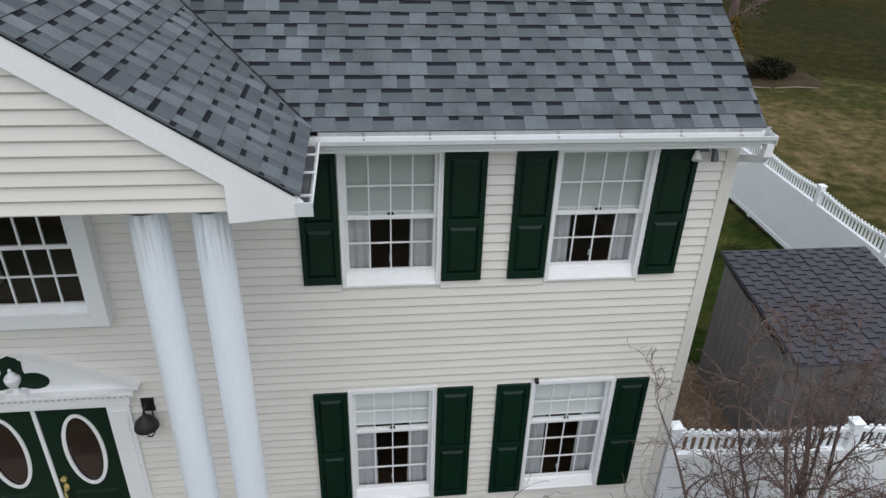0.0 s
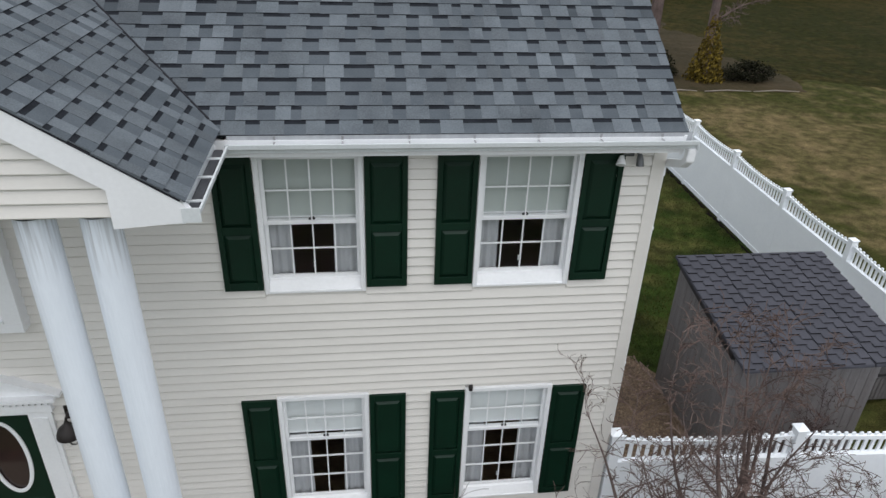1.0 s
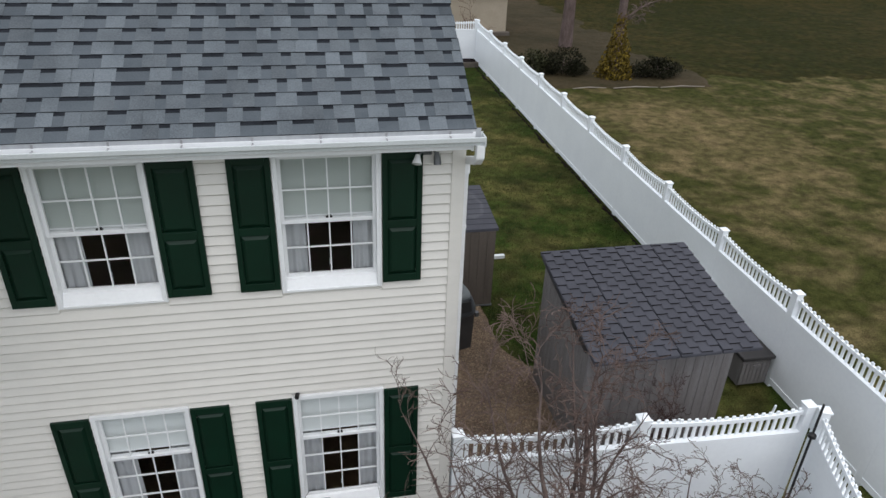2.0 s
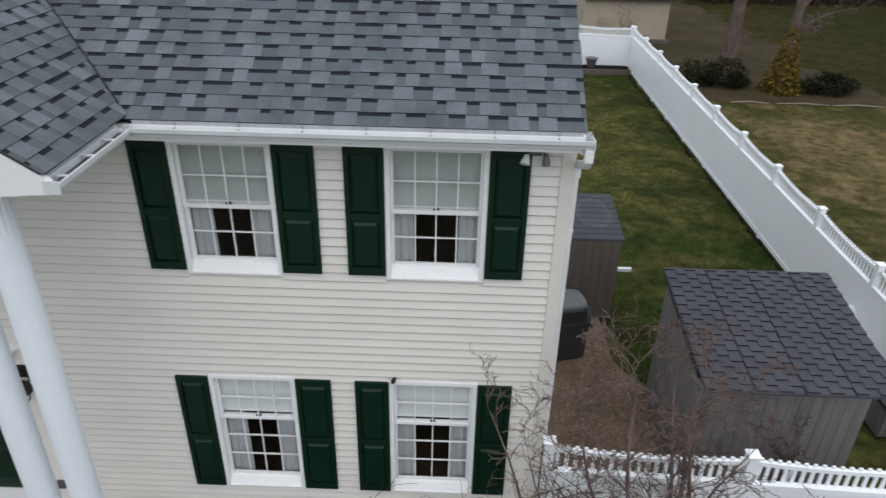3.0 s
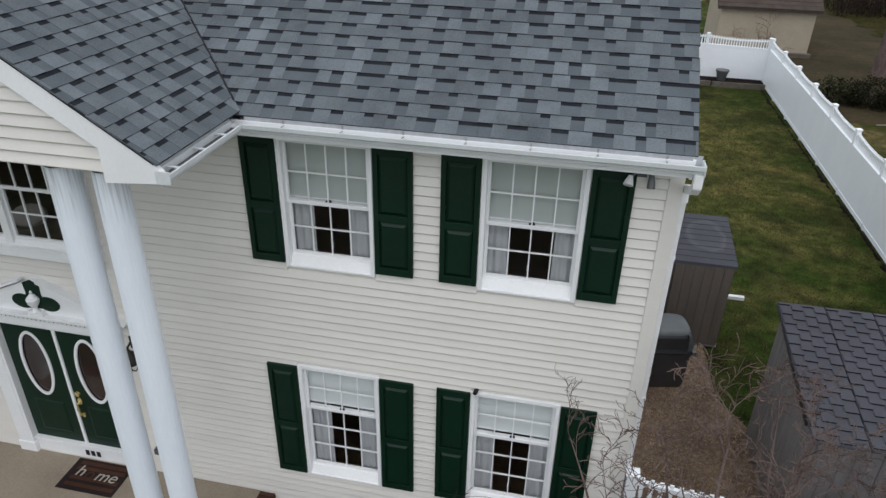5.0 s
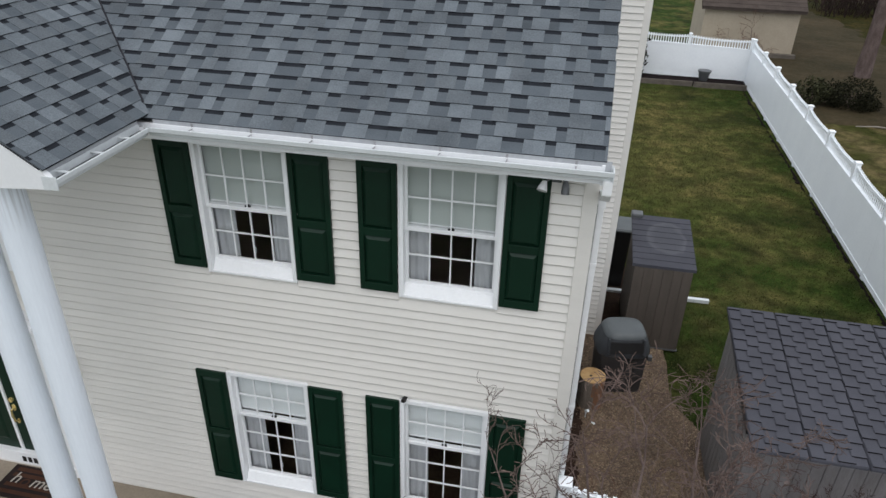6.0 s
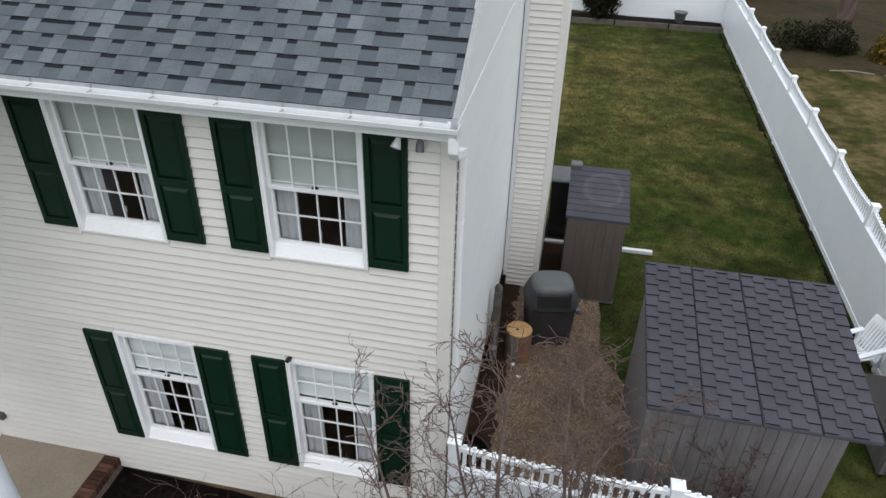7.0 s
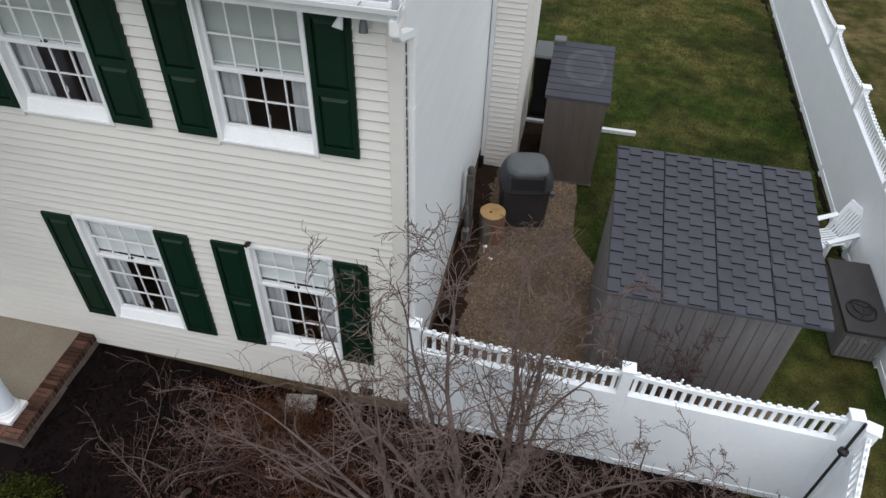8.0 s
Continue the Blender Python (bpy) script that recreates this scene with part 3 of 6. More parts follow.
pillow.matrix_basis = pose(-7.46, 0.66, 3.955, 42, 0, 15) @ Matrix.Diagonal((1.0, 0.75, 1.0, 1))

# ---- shutters ----
def raised_panel(bm, x0, x1, z0, z1, y, rise, slope=0.035):
    a = [bm.verts.new(p) for p in ((x0, y, z0), (x1, y, z0), (x1, y, z1), (x0, y, z1))]
    b = [bm.verts.new(p) for p in ((x0 + slope, y - rise, z0 + slope), (x1 - slope, y - rise, z0 + slope), (x1 - slope, y - rise, z1 - slope), (x0 + slope, y - rise, z1 - slope))]
    bm.faces.new(b)
    for i in range(4):
        bm.faces.new((a[i], a[(i + 1) % 4], b[(i + 1) % 4], b[i]))
    return bm


def shutter(x0, x1, z0, z1, label):
    s = thing("shutter", label, "shutter", ((x0 + x1) / 2, 0, z0), "window shutters")
    w, h, e = (x1 - x0) / 2, z1 - z0, 0.05
    m = h * 0.465
    part("frame", boxes((-w, -w + e, -0.052, -0.014, 0, h), (w - e, w, -0.052, -0.014, 0, h), (-w + e, w - e, -0.052, -0.014, 0, 0.085), (-w + e, w - e, -0.052, -0.014, m - 0.04, m + 0.04),
                        (-w + e, w - e, -0.052, -0.014, h - 0.085, h), (-w + e, w - e, -0.030, -0.016, 0.085, m - 0.04), (-w + e, w - e, -0.030, -0.016, m + 0.04, h - 0.085), bevel=0.004), GREEN, s)
    part("panel", raised_panel(bmesh.new(), -w + e + 0.004, w - e - 0.004, 0.089, m - 0.044, -0.031, 0.025), GREEN, s)
    part("panel", raised_panel(bmesh.new(), -w + e + 0.004, w - e - 0.004, m + 0.044, h - 0.089, -0.031, 0.025), GREEN, s)
    return s


for x0, x1 in ((-4.165, -3.806), (-2.829, -2.437), (-2.17, -1.796), (-0.809, -0.432)):
    shutter(x0, x1, 4.215, 5.595, "dark green raised-panel shutter beside an upper window")
    shutter(x0, x1, 1.16, 2.838, "tall dark green raised-panel shutter beside a lower window")

# ---- gutters ----
PROFILE = [(0.0, 0.0), (0.0, -0.10), (-0.078, -0.10), (-0.086, -0.072), (-0.114, -0.055), (-0.118, -0.022), (-0.118, -0.016), (-0.104, -0.016), (-0.104, -0.022), (-0.110, -0.028), (-0.106, -0.050),
           (-0.080, -0.068), (-0.074, -0.096), (-0.004, -0.096), (-0.004, 0.0)]


GREY_SLUDGE = material("wet_gutter_bottom", (0.10, 0.105, 0.115), 0.5, spots=(0.06, 0.06, 0.065), scale=6, fine=50)
DRIP = material("dull_drip_edge", (0.45, 0.47, 0.49), 0.5, spots=(0.34, 0.35, 0.37), scale=5, fine=30, stretch=(1, 1, 0.3))
HANGER = material("stained_hanger_metal", (0.34, 0.34, 0.35), 0.6, spots=(0.22, 0.22, 0.22), scale=20, fine=80)


def gutter(name, along, a, b, at, z, ends, hangers, label):
    g = thing(name, label, "gutter")
    bm = bmesh.new()
    if along == "x":
        prism(bm, [(at + y, z + h) for y, h in PROFILE], "x", a, b)
    else:
        prism(bm, [(at - y, z + h) for y, h in PROFILE], "y", a, b)
    part("trough", bm, ALU, g)
    liner = boxes((a + 0.004, b - 0.004, at - 0.073, at - 0.006, z - 0.0955, z - 0.085)) if along == "x" else boxes((at + 0.006, at + 0.072, a + 0.004, b - 0.004, z - 0.0955, z - 0.060))
    part("bottom", liner, GUTTER_IN if along == "x" else GREY_SLUDGE, g, "dirty gutter bottom")
    part("drip_edge", boxes((a + 0.003, b - 0.02, at - 0.010, at - 0.0045, z - 0.085, z + 0.034)) if along == "x" else boxes((at - 0.010, at - 0.003, a + 0.05, b, z - 0.05, z + 0.030)), DRIP, g, "pale drip edge under the shingles")
    for e in ends:
        part("end_cap", boxes((e - 0.004, e + 0.004, at - 0.119, at, z - 0.101, z - 0.016)) if along == "x" else boxes((at, at + 0.119, e - 0.004, e + 0.004, z - 0.101, z + 0.002)), ALU, g)
    for h in hangers:
        part("hanger", boxes((h - 0.007, h + 0.007, at - 0.104, at - 0.011, z - 0.030, z - 0.024), (h - 0.010, h + 0.010, at - 0.016, at - 0.0105, z - 0.06, z + 0.020), bevel=0.002) if along == "x"
             else boxes((at + 0.004, at + 0.112, h - 0.012, h + 0.012, z - 0.022, z - 0.012)), HANGER if along == "x" else ALU, g)
    return g


gutter("roof_gutter", "x", -3.93, 0.045, -0.312, 5.842, [0.045], [-3.55 + 0.55 * i for i in range(7)], "white metal eaves gutter along the front roof edge")
gutter("portico_gutter", "y", P_FRONT - 0.05, -0.40, P_EAVE_X, 5.842, [P_FRONT - 0.05], [-1.45, -1.05, -0.7], "short white gutter along the portico eave")

# downspout with its elbows
ds = thing("downspout", "white ribbed metal downspout at the house corner", "downspout", (0, 0, 0.3))


line = [Vector(p) for p in ((-0.375, 5.445), (-0.375, 5.335), (-0.31, 5.27), (0.03, 5.145), (0.118, 5.10), (0.118, 4.98))]
left, right = [], []
for i, p in enumerate(line):
    d = (line[min(i + 1, len(line) - 1)] - line[max(i - 1, 0)]).normalized()
    w = 0.036 if 0 < i < 5 else 0.040
    left.append(p + Vector((-d.y, d.x)) * w)
    right.append(p - Vector((-d.y, d.x)) * w)
bm = prism(bmesh.new(), [tuple(p) for p in left + right[::-1]], "x", -0.026, 0.048)
bmesh.ops.bevel(bm, geom=bm.edges[:], offset=0.006, segments=2, affect="EDGES")
part("elbow", bm, WHITE, ds, "square white elbow under the gutter")
bm = boxes((-0.020, 0.038, 0.085, 0.155, 0.0, 5.02), bevel=0.006)
for i in range(4):
    box(bm, -0.012 + i * 0.014, -0.007 + i * 0.014, 0.081, 0.086, 0.0, 5.0)
part("pipe", bm, WHITE, ds)
for z in (0.9, 2.7, 4.4):
    part("strap", boxes((-0.022, 0.042, 0.079, 0.158, z, z + 0.03)), WHITE, ds)

# ---- portico ----
PB = 5.712                       # underside of the gable
gx = 2 * PORTICO_X
tri_r = -4.457
portico = structure("wall_portico", prism(bmesh.new(), [(tri_r, 5.762), (tri_r, PB + 0.33), (PORTICO_X, PB + 0.33 + P_PITCH * (tri_r - PORTICO_X)), (gx - tri_r, PB + 0.33), (gx - tri_r, 5.762)], "y", P_FRONT + 0.02, P_FRONT + 0.18),
                    SIDING, "cream clapboard gable over the entrance columns", "wall")
z = 5.764
while z < 7.6:
    half = (tri_r - PORTICO_X) if z < PB + 0.31 else (tri_r - PORTICO_X) - (z - PB - 0.31) / P_PITCH
    if half > 0.1:
        piece("siding_board", BOARD, portico, pose(PORTICO_X - half, P_FRONT + 0.02, z) @ Matrix.Diagonal((2 * half, 1, 1, 1)))
    z += LAP
for sgn in (1, -1):
    mx = lambda x: PORTICO_X + sgn * (x - PORTICO_X)
    bm = prism(bmesh.new(), [(mx(tri_r), PB - 0.01), (mx(-3.965), PB + 0.03), (mx(-3.965), 5.83), (mx(P_EAVE_X), P_EAVE_Z - 0.027), (mx(PORTICO_X), P_RIDGE - 0.027), (mx(PORTICO_X), P_RIDGE - 0.24), (mx(tri_r), PB + 0.265)],
               "y", P_FRONT - 0.05, P_FRONT)
    structure("trim_rake", bm, WHITE, "broad white rake board and cornice return of the portico", "trim")
    bm = boxes((min(mx(tri_r), mx(-4.02)), max(mx(tri_r), mx(-4.02)), P_FRONT + 0.001, -0.001, PB - 0.008, PB + 0.09))
    structure("trim_soffit", bm, WHITE, "white boxed soffit of the portico eave", "trim")
structure("ceiling_portico", boxes((gx - tri_r, tri_r, P_FRONT + 0.185, -0.001, PB - 0.012, PB + 0.043)), WHITE, "white ceiling under the portico", "ceiling")


def column(at):
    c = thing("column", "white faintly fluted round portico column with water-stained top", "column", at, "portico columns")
    bm = bmesh.new()
    rings, n = [], 192
    H = PB - 0.012 - at[2]
    for zz, r in ((0.14, 0.132), (0.4, 0.132), (H * 0.5, 0.135), (H * 0.85, 0.131), (H - 0.02, 0.129), (H, 0.129)):
        ring = []
        for k in range(n):
            a = 2 * math.pi * k / n
            flute = 0.0007 * max(0.0, math.sin(a * 24 / 1.0)) ** 0.6 if math.sin(a * 24) > 0 else 0.0
            ring.append(bm.verts.new(((r - flute) * math.cos(a), (r - flute) * math.sin(a), zz)))
        rings.append(ring)
    for a, b in zip(rings, rings[1:]):
        for k in range(n):
            bm.faces.new((a[k], a[(k + 1) % n], b[(k + 1) % n], b[k]))
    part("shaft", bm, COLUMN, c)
    bm = boxes((-0.165, 0.165, -0.165, 0.165, 0.0, 0.06), bevel=0.008)
    lathe(bm, (0, 0, 0.06), [(0.152, 0.0), (0.162, 0.02), (0.152, 0.045), (0.138, 0.055), (0.145, 0.075), (0.132, 0.10)], 32)
    part("base", bm, WHITE, c, smooth=True)
    return c


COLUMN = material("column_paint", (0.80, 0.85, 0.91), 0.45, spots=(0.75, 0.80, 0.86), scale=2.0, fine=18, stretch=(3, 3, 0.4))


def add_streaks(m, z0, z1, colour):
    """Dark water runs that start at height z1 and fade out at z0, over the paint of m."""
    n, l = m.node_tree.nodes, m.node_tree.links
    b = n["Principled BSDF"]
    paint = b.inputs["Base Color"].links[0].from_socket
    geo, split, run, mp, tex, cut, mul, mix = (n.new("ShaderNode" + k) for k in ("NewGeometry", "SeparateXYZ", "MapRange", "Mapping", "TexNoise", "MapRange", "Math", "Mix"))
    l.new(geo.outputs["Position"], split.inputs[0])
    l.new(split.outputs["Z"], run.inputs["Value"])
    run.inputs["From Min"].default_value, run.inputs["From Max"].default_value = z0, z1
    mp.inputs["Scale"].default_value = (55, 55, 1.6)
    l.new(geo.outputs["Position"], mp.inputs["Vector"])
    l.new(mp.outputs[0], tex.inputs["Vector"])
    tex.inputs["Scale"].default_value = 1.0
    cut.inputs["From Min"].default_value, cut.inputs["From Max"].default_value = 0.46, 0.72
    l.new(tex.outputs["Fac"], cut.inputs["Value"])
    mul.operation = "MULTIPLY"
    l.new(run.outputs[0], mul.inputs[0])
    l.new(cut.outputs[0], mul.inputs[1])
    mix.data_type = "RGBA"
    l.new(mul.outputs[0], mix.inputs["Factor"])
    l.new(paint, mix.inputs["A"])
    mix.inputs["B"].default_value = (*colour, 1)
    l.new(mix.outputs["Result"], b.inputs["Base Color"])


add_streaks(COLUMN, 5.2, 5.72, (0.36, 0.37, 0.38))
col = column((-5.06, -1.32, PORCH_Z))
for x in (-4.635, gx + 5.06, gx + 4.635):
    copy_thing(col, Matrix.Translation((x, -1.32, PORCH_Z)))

# ---- porch ----
PX0, PX1, PY = -9.7, -4.30, -1.62
porch = structure("porch_floor", boxes((PX0 + 0.12, PX1 - 0.20, PY + 0.20, -0.002, -0.2, PORCH_Z)), CONCRETE, "tan concrete porch slab", "porch")
structure("porch_core", boxes((PX0 + 0.02, PX1 - 0.012, PY + 0.012, -0.002, -0.2, PORCH_Z - 0.105)), PORCH_SIDE, "weathered masonry side of the porch under the brick edge", "porch")
bm = boxes((0, 1, 0, 1, 0, 1), bevel=0.03)
BRICK_ME = as_mesh("brick", bm, BRICK)
part("mortar_bed", boxes((PX1 - 0.200, PX1 - 0.006, PY + 0.006, -0.002, PORCH_Z - 0.104, PORCH_Z - 0.010), (PX0 + 0.2, PX1 - 0.201, PY + 0.006, PY + 0.199, PORCH_Z - 0.104, PORCH_Z - 0.010)), MORTAR, porch, "pale mortar between the bricks")
rng = random.Random(11)
n = int((0.0 - PY) / 0.064)
for i in range(n):          # rowlock edge along the side
    piece("brick", BRICK_ME, porch, pose(PX1 - 0.205, PY + i * 0.064, PORCH_Z - 0.10 + rng.uniform(-0.002, 0.003)) @ Matrix.Diagonal((0.207, 0.056, 0.105, 1)))
for i in range(int((PX1 - 0.21 - PX0) / 0.064)):
    piece("brick", BRICK_ME, porch, pose(PX1 - 0.27 - i * 0.064, PY, PORCH_Z - 0.10 + rng.uniform(-0.002, 0.003)) @ Matrix.Diagonal((0.056, 0.207, 0.105, 1)))

# ---- ground ----
def sheet(x0, x1, y0, y1, nx, ny, height):
    bm = bmesh.new()
    g = [[bm.verts.new((x0 + (x1 - x0) * i / nx, y0 + (y1 - y0) * j / ny, height(x0 + (x1 - x0) * i / nx, y0 + (y1 - y0) * j / ny))) for i in range(nx + 1)] for j in range(ny + 1)]
    for a, b in zip(g, g[1:]):
        for i in range(nx):
            bm.faces.new((a[i], a[i + 1], b[i + 1], b[i]))
    return bm


structure("ground", sheet(-120, 140, -60, 220, 260, 280, lambda x, y: -0.02 + 0.05 * noise.noise((x * 0.2, y * 0.2, 0)) * (1 if abs(x) + abs(y) > 8 else 0.4)), LAWN,
          "patchy green and brown winter lawn", "lawn", True)
structure("neighbour_lawn", sheet(6.45, 120, -40, 120, 100, 120, lambda x, y: 0.0 + 0.05 * noise.noise((x * 0.2, y * 0.2, 0))), LAWN_DRY, "dry brownish neighbouring lawn beyond the fence", "lawn", True)
structure("far_lawn", sheet(6.7, 70, 18.5, 62, 210, 145, lambda x, y: 0.012 + 0.05 * noise.noise((x * 0.2, y * 0.2, 0)) + 0.014 * noise.noise((x * 1.7, y * 1.7, 3)) - 0.06 * max(0.0, 1 - (y - max(19.4, 22.4 - 0.35 * max(0.0, x - 10)) + 2.2 * noise.noise((x * 0.25, 0, 7)) + 1.2 * noise.noise((x * 0.9, y * 0.5, 2))) / 2.5)), LAWN_FAR, "brown-green grass beyond the neighbouring bed, with its shade in the colour", "lawn", True)


def bed_height(x, y):
    base = 0.21 + 0.15 * min(1.0, max(0.0, -1.8 - x)) + 0.04 * max(0.0, -2.8 - max(x, -4.4)) if x < -0.2 else max(-0.03, 0.21 - 0.05 * (x + 0.2))
    edge = min(1.0, max(0.0, (y + 4.2) / 0.8))
    return base * edge + 0.03 * noise.noise((x * 2.5, y * 2.5, 3)) - 0.04 * (1 - edge)


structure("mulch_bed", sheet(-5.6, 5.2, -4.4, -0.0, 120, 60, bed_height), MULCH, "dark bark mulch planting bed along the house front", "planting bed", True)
bm = bmesh.new()
gravel_side = lambda y: 1.82 + 0.62 * max(0.0, min(0.95, 4.1 - y)) + 0.06 * noise.noise((y * 2.5, 6, 0))      # where the grass begins
outline = [(-0.06, 0.15), (4.9, 0.12), (4.9, 1.2), (2.42, 1.4)] + [(gravel_side(1.6 + 0.1 * k), 1.6 + 0.1 * k) for k in range(40)] + [(1.2, 5.6), (-0.06, 5.9)]
prism(bm, outline, "z", -0.05, 0.035)
structure("gravel_path", bm, GRAVEL, "brown gravel and wood chip side yard", "gravel path")


# ---- fences ----
def fence(name, label, p0, p1, posts, z_lo, z_hi, flush=1, H=1.84):
    """A vinyl privacy fence with a picket top from p0 to p1; posts: how many bays; the base runs from z_lo to z_hi; flush: the side on which the boards cover the posts."""
    f = thing(name, label, "fence", (*p0, 0.0))
    d = Vector((p1[0] - p0[0], p1[1] - p0[1]))
    f.matrix_basis = pose(p0[0], p0[1], 0, 0, 0, math.degrees(math.atan2(d.y, d.x)))
    L = d.length
    post_me = as_mesh("post", boxes((-0.062, 0.062, -0.062, 0.062, -0.3, H + 0.03), bevel=0.004), VINYL)
    bm = boxes((-0.076, 0.076, -0.076, 0.076, H + 0.03, H + 0.055), bevel=0.004)
    b0 = [bm.verts.new((sx * 0.07, sy * 0.07, H + 0.055)) for sx, sy in ((-1, -1), (1, -1), (1, 1), (-1, 1))]
    apex = bm.verts.new((0, 0, H + 0.085))
    for i in range(4):
        bm.faces.new((b0[i], b0[(i + 1) % 4], apex))
    cap_me = as_mesh("post_cap", bm, VINYL)
    bm = boxes((-0.022, 0.022, -0.011, 0.011, 0, H - 1.47))
    top = [v for v in bm.verts if v.co.z > 0.1]
    bmesh.ops.bevel(bm, geom=list({e for v in top for e in v.link_edges if all(w in top for w in e.verts)}), offset=0.006, segments=1, affect="EDGES")
    picket_me = as_mesh("picket", bm, VINYL)
    step = L / posts
    sag = lambda u: SAG * (1 - (2 * u - 1) ** 2)        # the picket tops dip between the posts
    for i in range(posts + 1):
        zb = z_lo + (z_hi - z_lo) * i / posts
        p = piece("post", post_me, f, pose(i * step, 0, zb))
        piece("post_cap", cap_me, p, Matrix.Identity(4))
    for i in range(posts):
        za, zb = z_lo + (z_hi - z_lo) * i / posts, z_lo + (z_hi - z_lo) * (i + 1) / posts
        a, b = i * step + 0.063, (i + 1) * step - 0.063

        def strip(lo, hi, t, dip=0.0, face=0.0):
            n = 14 if dip else 1
            low = [(a + (b - a) * k / n, za + (zb - za) * k / n + lo - dip * sag(k / n)) for k in range(n + 1)]
            return prism(bmesh.new(), low + [(x, z + hi - lo) for x, z in reversed(low)], "y", *sorted((-t * flush, (face or t) * flush)))
        part("panel", strip(0.10, 1.40, 0.012, 0.0, 0.061), VINYL, f)
        part("bottom_rail", strip(0.04, 0.15, 0.020, 0.0, 0.072), VINYL, f)
        part("middle_rail", strip(1.39, 1.465, 0.014, 0.0, 0.068), VINYL, f)
        part("top_rail", strip(H - 0.110, H - 0.050, 0.024, 1.0), VINYL, f)
        k = max(1, round((b - a) / 0.108))
        for j in range(k):
            u = (j + 0.5) / k
            piece("picket", picket_me, f, pose(a + (b - a) * u, 0, za + (zb - za) * u + 1.47) @ Matrix.Diagonal((1, 1, 1 - sag(u) / (H - 1.47), 1)))
    return f


SAG = 0.055
fence("front_fence", "white vinyl picket-topped fence joining the house corner", (0.06, 0.0), (4.80, 0.0), 2, 0.15, -0.06, -1)
fence("side_fence", "long white vinyl picket-topped fence between two lawns", (6.33, -2.17), (6.50, 25.40), 12, 0.0, 0.0)
fence("back_fence", "white vinyl picket-topped fence across the end of the yard", (6.42, 25.50), (-5.7, 27.40), 5, 0.0, 0.0)

BIN_DARK = material("charcoal_plastic", (0.044, 0.041, 0.041), 0.55, amount=0.3, scale=4, fine=60)
# ---- garden shed ----
shed = thing("garden_shed", "grey-brown resin garden shed with a charcoal sloping roof", "shed", (3.35, 2.2, 0))
SW, SY0, SY1 = 1.14, -0.93, 1.03          # half width, front and back of the walls
roof_z = lambda y: 2.53 - (3.32 - 2.2 - y) * 0.155 - 0.04


def plank_wall(face, a, b, at, z0, z1a, z1b, n):
    """Vertical planks as one grooved wall piece, each plank a part."""
    for i in range(n):
        u0, u1 = a + (b - a) * i / n, a + (b - a) * (i + 1) / n
        t0, t1 = z1a + (z1b - z1a) * i / n, z1a + (z1b - z1a) * (i + 1) / n
        bm = bmesh.new()
        if face == "y":
            prism(bm, [(u0 + 0.0035, z0), (u1 - 0.0035, z0), (u1 - 0.0035, t1), (u0 + 0.0035, t0)], "y", at - 0.012, at + 0.012)
        else:
            prism(bm, [(u0 + 0.0035, z0), (u1 - 0.0035, z0), (u1 - 0.0035, t1), (u0 + 0.0035, t0)], "x", at - 0.012, at + 0.012)
        part("plank", bm, RESIN_WALL, shed)


bm = prism(bmesh.new(), [(SY0 + 0.005, -0.02), (SY1 - 0.005, -0.02), (SY1 - 0.005, roof_z(SY1) - 0.03), (SY0 + 0.005, roof_z(SY0) - 0.03)], "x", -SW + 0.005, SW - 0.005)
part("body", bm, BIN_DARK, shed)
plank_wall("y", -SW, SW, SY0, 0.0, roof_z(SY0) - 0.03, roof_z(SY0) - 0.03, 15)
plank_wall("x", SY0, SY1, -SW, 0.0, roof_z(SY0) - 0.03, roof_z(SY1) - 0.03, 12)
plank_wall("x", SY0, SY1, SW, 0.0, roof_z(SY0) - 0.03, roof_z(SY1) - 0.03, 12)
for sgn in (-1, 1):
    part("fascia", prism(bmesh.new(), [(SY0 - 0.02, roof_z(SY0) - 0.16), (SY1, roof_z(SY1) - 0.10), (SY1, roof_z(SY1) - 0.05), (SY0 - 0.02, roof_z(SY0) - 0.05)], "x", sgn * 1.19 - 0.03, sgn * 1.19 + 0.03), BLACK, shed, "black strip under the roof edge")
bm = bmesh.new()
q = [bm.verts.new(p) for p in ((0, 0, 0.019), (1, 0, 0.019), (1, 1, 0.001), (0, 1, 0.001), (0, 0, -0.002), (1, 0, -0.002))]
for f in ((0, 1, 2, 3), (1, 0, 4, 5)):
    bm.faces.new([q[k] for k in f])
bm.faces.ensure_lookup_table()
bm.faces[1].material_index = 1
# lip faces are coloured near black for the shade below each tab
LIP_SHADE = material("moulded_lip_shade", (0.012, 0.011, 0.012), 0.95, amount=0.4, scale=9, fine=90)
TAB_ME = as_mesh("shingle_tab", bm, [RESIN_ROOF, LIP_SHADE])
RX0, RX1, RY0, RY1 = -1.24, 1.28, -1.32, 1.12
rng = random.Random(4)
